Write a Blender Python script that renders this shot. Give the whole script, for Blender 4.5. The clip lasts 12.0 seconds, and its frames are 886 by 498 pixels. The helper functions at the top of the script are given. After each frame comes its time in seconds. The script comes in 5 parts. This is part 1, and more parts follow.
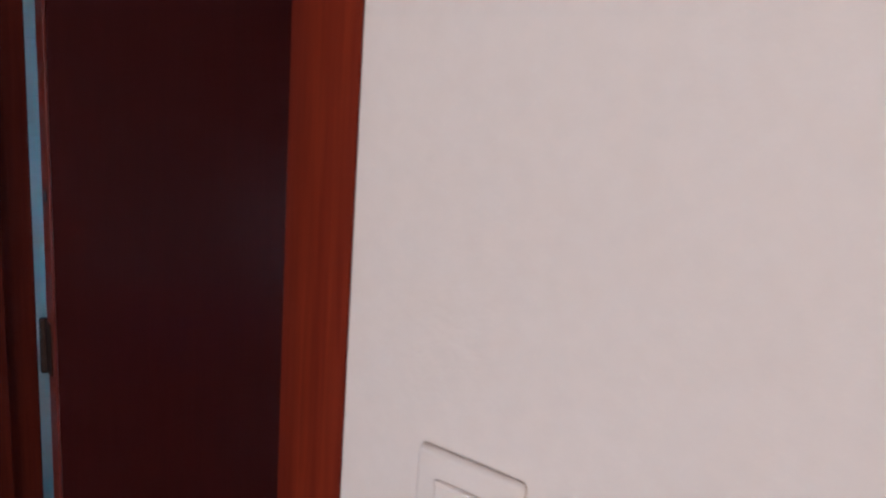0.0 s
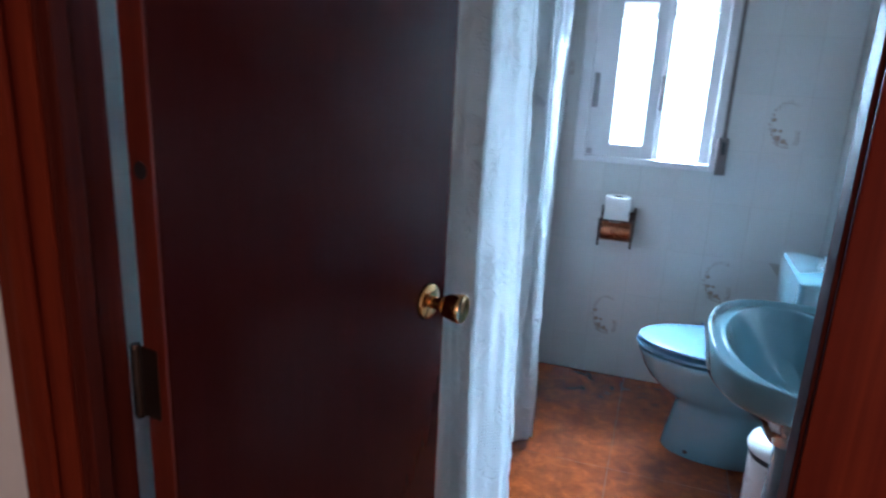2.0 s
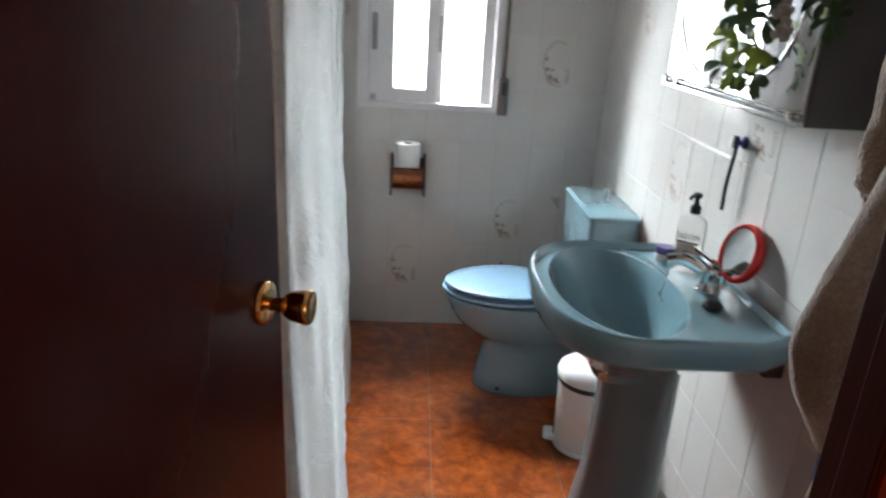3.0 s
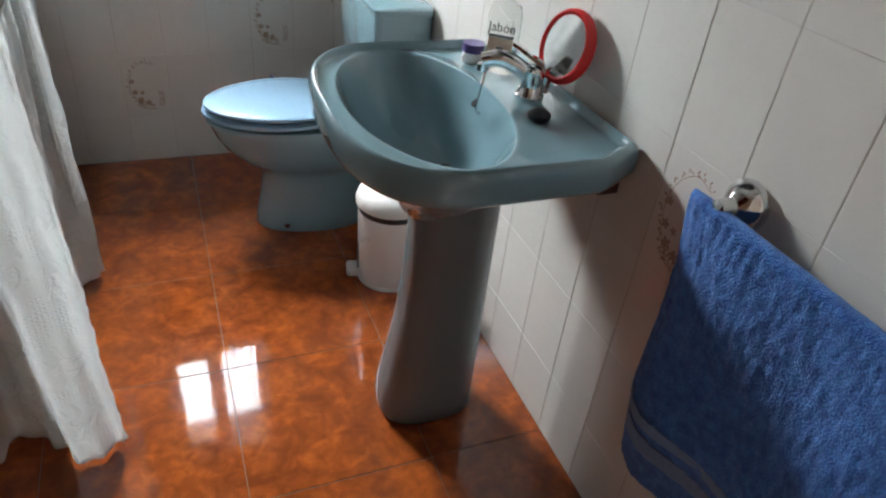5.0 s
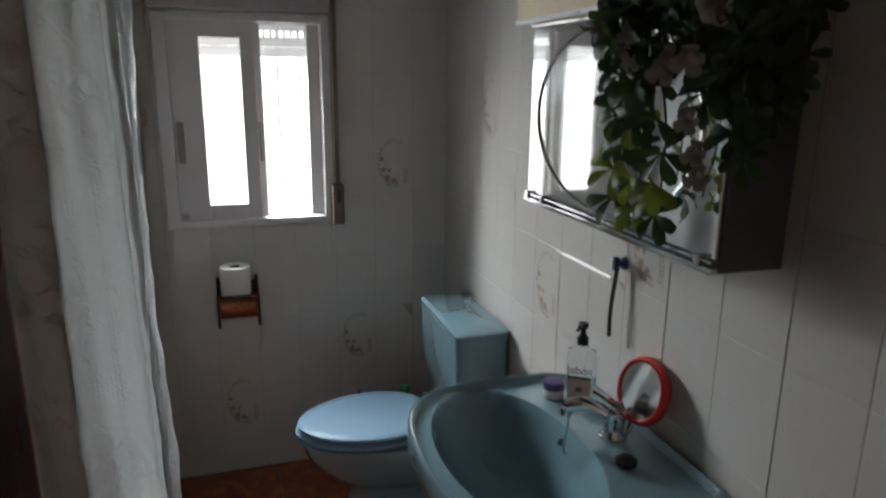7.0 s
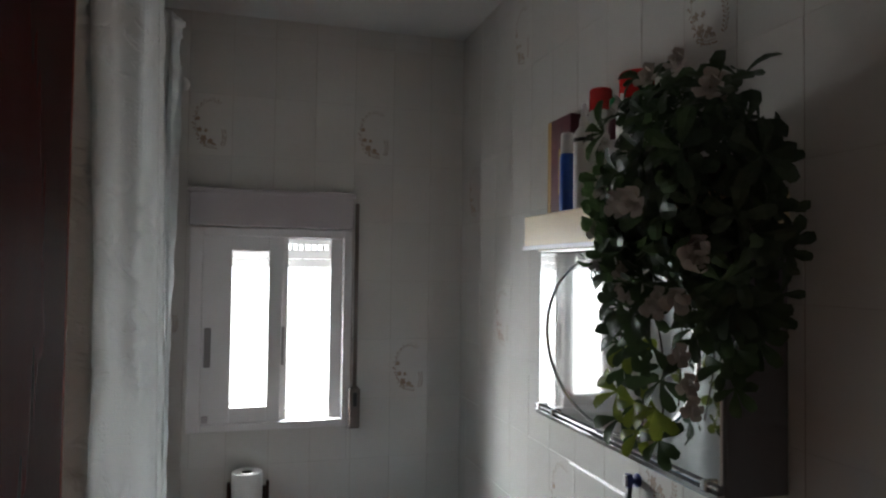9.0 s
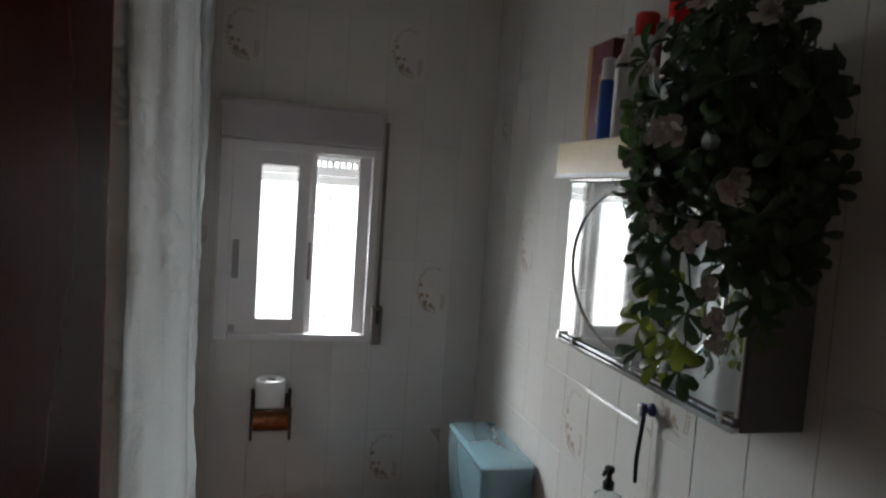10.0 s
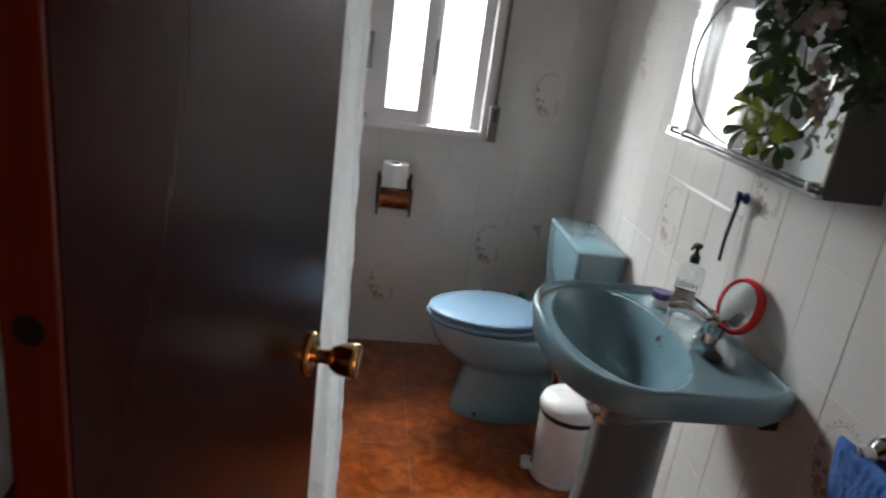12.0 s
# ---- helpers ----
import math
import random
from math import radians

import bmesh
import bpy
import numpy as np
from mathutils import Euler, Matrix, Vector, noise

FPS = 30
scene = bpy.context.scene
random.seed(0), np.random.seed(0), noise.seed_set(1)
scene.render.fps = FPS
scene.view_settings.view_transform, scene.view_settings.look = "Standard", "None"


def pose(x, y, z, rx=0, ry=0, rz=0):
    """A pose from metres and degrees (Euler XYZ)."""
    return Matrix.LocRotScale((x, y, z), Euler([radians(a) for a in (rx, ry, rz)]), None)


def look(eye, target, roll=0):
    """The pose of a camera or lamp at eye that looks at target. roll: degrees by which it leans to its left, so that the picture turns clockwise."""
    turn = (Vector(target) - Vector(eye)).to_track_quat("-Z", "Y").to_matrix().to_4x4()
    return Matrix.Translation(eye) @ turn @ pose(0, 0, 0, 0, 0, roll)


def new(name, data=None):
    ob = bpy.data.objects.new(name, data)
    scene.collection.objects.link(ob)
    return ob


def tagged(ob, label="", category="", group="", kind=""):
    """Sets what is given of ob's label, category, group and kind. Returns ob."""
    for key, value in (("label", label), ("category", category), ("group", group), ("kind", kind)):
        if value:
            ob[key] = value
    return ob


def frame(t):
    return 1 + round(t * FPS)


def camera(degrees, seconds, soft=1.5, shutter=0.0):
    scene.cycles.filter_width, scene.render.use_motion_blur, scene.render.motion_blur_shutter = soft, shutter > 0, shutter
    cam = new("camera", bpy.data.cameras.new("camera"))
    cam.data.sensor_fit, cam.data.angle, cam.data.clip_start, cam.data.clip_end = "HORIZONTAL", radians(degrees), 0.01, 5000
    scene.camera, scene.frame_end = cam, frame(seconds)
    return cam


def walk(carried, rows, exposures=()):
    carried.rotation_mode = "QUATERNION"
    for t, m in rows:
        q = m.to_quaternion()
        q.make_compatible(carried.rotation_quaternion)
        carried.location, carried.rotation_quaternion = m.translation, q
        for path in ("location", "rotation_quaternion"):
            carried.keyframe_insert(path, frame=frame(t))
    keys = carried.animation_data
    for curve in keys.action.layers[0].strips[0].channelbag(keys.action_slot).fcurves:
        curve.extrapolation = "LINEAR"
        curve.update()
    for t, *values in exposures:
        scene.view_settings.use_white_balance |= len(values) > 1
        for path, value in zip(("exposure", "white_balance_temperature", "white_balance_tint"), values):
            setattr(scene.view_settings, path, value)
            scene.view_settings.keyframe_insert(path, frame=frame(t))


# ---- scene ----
cam = camera(66.4, 12.0, soft=2.2, shutter=0.35)
PATH = [
    (0.0, pose(-0.111, -2.896, 1.404, 78.95, -4.26, 35.67)),
    (0.5, pose(-0.227, -2.925, 1.396, 79.37, -4.65, 34.12)),
    (1.0, pose(-0.368, -3.027, 1.410, 76.17, -1.98, 29.85)),
    (1.5, pose(-0.503, -3.042, 1.388, 73.92, -4.53, 27.85)),
    (2.0, pose(-0.629, -2.964, 1.372, 74.15, -2.72, 18.68)),
    (2.5, pose(-0.697, -2.900, 1.385, 71.74, -3.77, 9.58)),
    (3.0, pose(-0.783, -2.821, 1.379, 70.20, -2.96, -2.07)),
    (3.5, pose(-0.832, -2.755, 1.369, 66.90, -2.39, -12.28)),
    (3.7, pose(-0.839, -2.722, 1.363, 66.06, -2.71, -14.95)),
    (5.3, pose(-0.715, -2.435, 1.268, 54.18, -5.48, -21.02)),
    (5.5, pose(-0.727, -2.419, 1.288, 55.78, -5.28, -20.22)),
    (6.0, pose(-0.774, -2.445, 1.359, 63.11, -4.30, -18.42)),
    (6.5, pose(-0.758, -2.454, 1.429, 69.94, -2.35, -18.91)),
    (7.0, pose(-0.797, -2.482, 1.492, 75.83, -0.57, -17.50)),
    (7.5, pose(-0.814, -2.501, 1.532, 81.32, 0.15, -16.60)),
    (7.7, pose(-0.814, -2.509, 1.545, 83.45, 0.61, -16.19)),
    (9.3, pose(-0.823, -2.561, 1.565, 92.10, -1.32, -15.91)),
    (9.5, pose(-0.826, -2.554, 1.570, 89.77, -1.96, -15.45)),
    (10.0, pose(-0.829, -2.553, 1.546, 85.52, -3.91, -14.14)),
    (10.5, pose(-0.829, -2.565, 1.508, 80.45, -5.87, -11.55)),
    (11.0, pose(-0.863, -2.618, 1.474, 77.02, -6.90, -10.41)),
    (11.5, pose(-0.915, -2.737, 1.438, 72.64, -7.58, -10.26)),
    (12.0, pose(-0.935, -2.788, 1.439, 70.80, -7.47, -5.26)),
]
walk(cam, PATH, exposures=[
    (0.0, 0.48, 3950, -10), (0.5, 0.62, 3950, -10), (1.0, 0.82, 3650, -5), (1.5, 0.35, 3900, -3), (2.0, -0.25, 4400, -1), (2.5, -0.45, 5450, 3), (3.5, -0.6, 6200, 6), (5.5, -0.65, 6350, 7),
    (6.0, -0.75, 6400, 8), (6.5, -1.2, 6350, 8), (7.0, -2.0, 6300, 8), (7.5, -2.4, 6350, 8), (9.5, -1.55, 6250, 7), (10.0, -1.95, 6250, 7), (10.5, -1.95, 6300, 7), (11.0, -1.85, 6300, 7), (11.5, -1.7, 6350, 8), (12.0, -1.2, 6300, 8)])

# ---- light ----
world = bpy.data.worlds.new("sky")
scene.world = world
world.use_nodes = True
sky = world.node_tree.nodes.new("ShaderNodeTexSky")
sky.sky_type, sky.sun_disc = "NISHITA", False
sky.sun_elevation, sky.sun_rotation = radians(38), radians(200)
world.node_tree.links.new(sky.outputs["Color"], world.node_tree.nodes["Background"].inputs["Color"])
world.node_tree.nodes["Background"].inputs["Strength"].default_value = 0.12


def area_lamp(name, m, width, height, watts, color):
    data = bpy.data.lights.new(name, "AREA")
    data.shape, data.size, data.size_y, data.energy, data.color = "RECTANGLE", width, height, watts, color
    ob = new(name, data)
    ob.matrix_world = m
    return ob


# daylight standing in the bathroom window, and an unseen warm fill lamp added in the hall
area_lamp("window_skylight", look((-0.70, 0.40, 1.72), (-0.70, -0.42, 1.146)), 1.1, 0.76, 900, (0.97, 0.985, 1.0))
area_lamp("window_groundlight", look((-0.70, 0.63, 0.99), (-0.70, -1.0, 0.99)), 1.3, 0.86, 190, (1.0, 0.985, 0.95))
area_lamp("hall_fill_lamp", look((0.35, -4.62, 1.5), (-0.10, -2.6, 1.35)), 0.60, 1.25, 28, (1.0, 0.57, 0.35))

# ---- materials ----
def material(name, color, rough=0.5, metal=0.0, coat=0.0, tint=0.0, grain=0.0, scale=40.0, big=4.0, bump=0.0,
             stretch=(1, 1, 1), color2=None, trans=0.0, sheen=0.0, per_object=0.0, ior=1.45, spread=(0.05, 0.07)):
    """Principled surface with variation at two scales, in metres."""
    m = bpy.data.materials.new(name)
    m.use_nodes = True
    nt = m.node_tree
    b = nt.nodes["Principled BSDF"]
    b.inputs["Roughness"].default_value, b.inputs["Metallic"].default_value = rough, metal
    b.inputs["Coat Weight"].default_value, b.inputs["Transmission Weight"].default_value = coat, trans
    b.inputs["Coat Roughness"].default_value = 0.025
    b.inputs["Sheen Weight"].default_value, b.inputs["IOR"].default_value = sheen, ior
    mp = nt.nodes.new("ShaderNodeMapping")
    mp.inputs["Scale"].default_value = stretch
    geo = nt.nodes.new("ShaderNodeNewGeometry")
    nt.links.new(geo.outputs["Position"], mp.inputs["Vector"])
    fine, wide = nt.nodes.new("ShaderNodeTexNoise"), nt.nodes.new("ShaderNodeTexNoise")
    fine.inputs["Scale"].default_value, wide.inputs["Scale"].default_value = scale, big
    fine.inputs["Detail"].default_value, wide.inputs["Detail"].default_value = 6, 4
    for n in (fine, wide):
        nt.links.new(mp.outputs["Vector"], n.inputs["Vector"])
    c2 = color2 or tuple(c * 0.7 for c in color)
    mix1, mix2 = nt.nodes.new("ShaderNodeMixRGB"), nt.nodes.new("ShaderNodeMixRGB")
    mix1.inputs[1].default_value, mix1.inputs[2].default_value = (*color, 1), (*c2, 1)
    ramp = nt.nodes.new("ShaderNodeMapRange")
    ramp.inputs[1].default_value, ramp.inputs[2].default_value = 0.35, 0.68
    ramp.inputs[4].default_value = tint
    nt.links.new(wide.outputs["Fac"], ramp.inputs[0])
    nt.links.new(ramp.outputs[0], mix1.inputs[0])
    ramp2 = nt.nodes.new("ShaderNodeMapRange")
    ramp2.inputs[1].default_value, ramp2.inputs[2].default_value, ramp2.inputs[4].default_value = 0.35, 0.7, grain
    nt.links.new(fine.outputs["Fac"], ramp2.inputs[0])
    nt.links.new(mix1.outputs[0], mix2.inputs[1])
    mix2.inputs[2].default_value = (*[c * 0.8 for c in c2], 1)
    nt.links.new(ramp2.outputs[0], mix2.inputs[0])
    last = mix2
    if per_object:
        info = nt.nodes.new("ShaderNodeObjectInfo")
        hsv = nt.nodes.new("ShaderNodeHueSaturation")
        mr = nt.nodes.new("ShaderNodeMapRange")
        mr.inputs[3].default_value, mr.inputs[4].default_value = 1 - per_object, 1 + per_object
        nt.links.new(info.outputs["Random"], mr.inputs[0])
        nt.links.new(mr.outputs[0], hsv.inputs["Value"])
        nt.links.new(last.outputs[0], hsv.inputs["Color"])
        last = hsv
    nt.links.new(last.outputs[0], b.inputs["Base Color"])
    rr = nt.nodes.new("ShaderNodeMapRange")
    rr.inputs[3].default_value, rr.inputs[4].default_value = max(rough - spread[0], 0.012), min(rough + spread[1], 1)
    nt.links.new(wide.outputs["Fac"], rr.inputs[0])
    nt.links.new(rr.outputs[0], b.inputs["Roughness"])
    if bump:
        bp = nt.nodes.new("ShaderNodeBump")
        bp.inputs["Strength"].default_value, bp.inputs["Distance"].default_value = 0.6, bump
        nt.links.new(fine.outputs["Fac"], bp.inputs["Height"])
        nt.links.new(bp.outputs[0], b.inputs["Normal"])
    return m


M_TILE = material("glazed_white_tile", (0.615, 0.600, 0.570), 0.12, tint=0.5, color2=(0.555, 0.535, 0.505), grain=0.05, scale=60, big=3, bump=0.0004, per_object=0.025)
M_GROUT = material("tile_grout", (0.47, 0.44, 0.40), 0.85, tint=0.9, color2=(0.36, 0.31, 0.27), grain=0.3, scale=90, bump=0.001)
M_DECOR = material("tile_print_brown", (0.25, 0.15, 0.10), 0.3, tint=0.9, color2=(0.33, 0.24, 0.16), scale=300, big=60)
M_DECOR2 = material("tile_print_grey", (0.33, 0.26, 0.20), 0.3, tint=0.9, color2=(0.24, 0.18, 0.14), scale=300, big=60)
M_FLOOR = material("marbled_orange_tile", (0.33, 0.078, 0.015), 0.03, coat=0.5, spread=(0.01, 0.02), tint=1.0, color2=(0.15, 0.032, 0.008), grain=0.6, scale=34, big=13, bump=0.0002, per_object=0.06)
for n in M_FLOOR.node_tree.nodes:
    if n.type == "TEX_NOISE":
        n.inputs["Distortion"].default_value = 0.8
M_FLOORGROUT = material("floor_grout", (0.17, 0.10, 0.065), 0.7, tint=0.6, grain=0.3, bump=0.001)
M_HALLFLOOR = material("hall_floor_tile", (0.30, 0.20, 0.13), 0.25, tint=0.8, grain=0.3)
M_CEIL = material("ceiling_paint", (0.64, 0.64, 0.63), 0.85, tint=0.4, color2=(0.57, 0.565, 0.55), grain=0.1, bump=0.0006, scale=120)
M_PLASTER = material("cream_wall_paint", (0.72, 0.665, 0.63), 0.8, tint=0.5, color2=(0.68, 0.61, 0.56), grain=0.12, scale=70, big=2.2, bump=0.0012)
M_BLUE = material("pale_blue_ceramic", (0.186, 0.297, 0.340), 0.03, coat=0.9, spread=(0.01, 0.02), tint=0.3, color2=(0.185, 0.288, 0.328), big=3)
# Basin ceramic for the pedestal, greyed and darkened for haze and shade.
M_PED = material("pale_blue_ceramic_shaded", (0.150, 0.182, 0.195), 0.16, coat=0.3, tint=0.4, color2=(0.132, 0.160, 0.172))
M_SEAT = material("pale_blue_seat_plastic", (0.21, 0.325, 0.435), 0.22, tint=0.3, color2=(0.19, 0.295, 0.395))
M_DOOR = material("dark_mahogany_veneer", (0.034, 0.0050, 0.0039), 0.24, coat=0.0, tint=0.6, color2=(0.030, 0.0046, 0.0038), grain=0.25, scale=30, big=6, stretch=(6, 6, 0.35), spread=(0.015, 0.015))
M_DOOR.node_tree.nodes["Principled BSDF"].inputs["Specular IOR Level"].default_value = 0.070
M_CASING = material("red_brown_varnished_wood", (0.165, 0.021, 0.0040), 0.45, coat=0.0, tint=0.9, color2=(0.095, 0.0100, 0.0036), grain=0.6, scale=28, big=5, stretch=(7, 7, 0.3), bump=0.0003)
M_CASING.node_tree.nodes["Principled BSDF"].inputs["Specular IOR Level"].default_value = 0.07
# Copy of the casing wood, its colour darkened for shade inside the opening.
M_JAMB = material("casing_wood_shaded", (0.075, 0.0105, 0.0042), 0.45, tint=0.9, color2=(0.045, 0.0065, 0.0036), grain=0.6, scale=28, big=5, stretch=(7, 7, 0.3), bump=0.0003)
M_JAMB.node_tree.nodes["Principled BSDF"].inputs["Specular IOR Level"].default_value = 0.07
M_EDGE = material("orange_varnished_edge_wood", (0.115, 0.014, 0.0045), 0.38, coat=0.0, tint=0.8, color2=(0.080, 0.0095, 0.004), grain=0.6, scale=28, stretch=(7, 7, 0.3))
M_BRASS = material("polished_brass", (0.60, 0.36, 0.13), 0.16, 1.0, tint=0.6, color2=(0.42, 0.24, 0.09), scale=80, big=30)
M_BRONZE = material("dark_bronze_hinge", (0.05, 0.03, 0.022), 0.4, 0.8, tint=0.5)
M_CHROME = material("chrome", (0.72, 0.72, 0.72), 0.08, 1.0, tint=0.3, color2=(0.55, 0.55, 0.56))
M_STEEL = material("grey_lacquered_cabinet", (0.095, 0.095, 0.10), 0.3, tint=0.4, color2=(0.07, 0.07, 0.075))
M_ALU = material("white_lacquered_aluminium", (0.68, 0.66, 0.66), 0.35, tint=0.5, color2=(0.60, 0.57, 0.57), big=6)
M_BOX = material("grey_pink_shutter_box", (0.40, 0.36, 0.37), 0.45, tint=0.5, color2=(0.34, 0.30, 0.31))
M_PULL = material("grey_plastic_pull", (0.20, 0.18, 0.18), 0.4, tint=0.4)
M_STRAP = material("grey_brown_strap", (0.16, 0.13, 0.12), 0.7, tint=0.5, grain=0.4, scale=200)
M_WHITE = material("white_plastic", (0.72, 0.71, 0.69), 0.28, tint=0.4, color2=(0.64, 0.62, 0.60))
M_BLACK = material("black_plastic", (0.012, 0.012, 0.013), 0.3, tint=0.3)
M_PAPER = material("toilet_paper", (0.80, 0.79, 0.77), 0.95, tint=0.3, grain=0.15, scale=150, bump=0.001)
M_CARD = material("grey_cardboard", (0.16, 0.14, 0.12), 0.9, tint=0.4)
M_COPPER = material("hammered_copper", (0.36, 0.15, 0.07), 0.25, 0.9, tint=0.7, color2=(0.22, 0.08, 0.04), scale=90, big=40, bump=0.001)
M_IRON = material("dark_brown_iron", (0.05, 0.022, 0.016), 0.45, 0.4, tint=0.6)
M_CREAM = material("cream_lacquer", (0.62, 0.50, 0.30), 0.35, tint=0.5, color2=(0.52, 0.40, 0.23), grain=0.2, stretch=(8, 1, 8))
M_TOWEL = material("blue_terry", (0.052, 0.19, 0.54), 0.95, tint=1.0, color2=(0.022, 0.088, 0.32), grain=0.9, scale=330, big=55, bump=0.008, sheen=0.12)
M_TOWEL2 = material("pale_blue_woven_band", (0.16, 0.24, 0.40), 0.9, tint=0.5, grain=0.4, scale=250, bump=0.003)
M_ROBE = material("beige_terry", (0.54, 0.455, 0.375), 0.95, tint=0.9, color2=(0.42, 0.33, 0.26), grain=0.8, scale=300, big=45, bump=0.007, sheen=0.4)
M_RED = material("red_plastic", (0.55, 0.025, 0.025), 0.25, tint=0.3)
M_MIRROR = material("mirror_silvering", (0.82, 0.84, 0.84), 0.02, 1.0)
M_LEAF = material("green_fabric_leaf", (0.034, 0.056, 0.023), 0.55, tint=0.9, color2=(0.015, 0.029, 0.015), scale=200, big=18, grain=0.3, per_object=0.3)
# Brighter yellow-green leaf copy: light shining through is put into its colour.
M_LEAF2 = material("backlit_fabric_leaf", (0.12, 0.14, 0.022), 0.5, tint=0.8, color2=(0.055, 0.09, 0.02), scale=200, big=25, grain=0.2, per_object=0.25)


def let_light_through(m, color, amount):
    nt = m.node_tree
    tr, mx = nt.nodes.new("ShaderNodeBsdfTranslucent"), nt.nodes.new("ShaderNodeMixShader")
    tr.inputs["Color"].default_value = (*color, 1)
    mx.inputs[0].default_value = amount
    nt.links.new(nt.nodes["Principled BSDF"].outputs[0], mx.inputs[1])
    nt.links.new(tr.outputs[0], mx.inputs[2])
    nt.links.new(mx.outputs[0], nt.nodes["Material Output"].inputs["Surface"])


let_light_through(M_LEAF, (0.09, 0.15, 0.05), 0.15)
let_light_through(M_LEAF2, (0.26, 0.30, 0.04), 0.32)
M_SLAT = material("grey_white_shutter_plastic", (0.62, 0.61, 0.60), 0.45, tint=0.4)
let_light_through(M_SLAT, (0.55, 0.55, 0.55), 0.45)
M_STEM = material("brown_green_stem", (0.05, 0.045, 0.02), 0.6, tint=0.6)
# Pinkish white petals, their colour lowered for the dim light on the plant.
M_PETAL = material("shade_dimmed_pinkish_petal", (0.34, 0.30, 0.265), 0.7, tint=0.9, color2=(0.46, 0.43, 0.39), big=40, per_object=0.12)
M_PACK = material("dark_red_carton", (0.10, 0.022, 0.028), 0.4, tint=0.6, color2=(0.05, 0.015, 0.03), big=30)
M_GOLD = material("ochre_carton_edge", (0.36, 0.22, 0.06), 0.5, tint=0.5)
M_BLUEPK = material("blue_can", (0.02, 0.09, 0.42), 0.3, tint=0.4)
M_GREENPK = material("green_cap", (0.02, 0.14, 0.05), 0.35, tint=0.4)
M_NAVY = material("navy_plastic", (0.035, 0.040, 0.15), 0.3, tint=0.4)
M_VIOLET = material("violet_jar_lid", (0.08, 0.055, 0.18), 0.3, tint=0.4)
M_PEACH = material("peach_label_print", (0.55, 0.44, 0.34), 0.5, tint=0.9, color2=(0.40, 0.28, 0.20), big=70)
M_LABEL = material("white_paper_label", (0.62, 0.60, 0.55), 0.6, tint=0.3)
M_INK = material("black_ink", (0.02, 0.02, 0.02), 0.6)
M_OUT = material("grille_paint", (0.45, 0.44, 0.42), 0.5, tint=0.4)


def glass(name, color, rough=0.0, ior=1.45):
    m = bpy.data.materials.new(name)
    m.use_nodes = True
    b = m.node_tree.nodes["Principled BSDF"]
    b.inputs["Base Color"].default_value = (*color, 1)
    b.inputs["Roughness"].default_value, b.inputs["Transmission Weight"].default_value, b.inputs["IOR"].default_value = rough, 1.0, ior
    return m


M_GLASS = glass("window_glass", (1, 1, 1), 0.0, 1.1)
M_CLEAR = material("clear_bottle_plastic", (0.93, 0.94, 0.92), 0.03, trans=0.94, ior=1.12, spread=(0.01, 0.03))


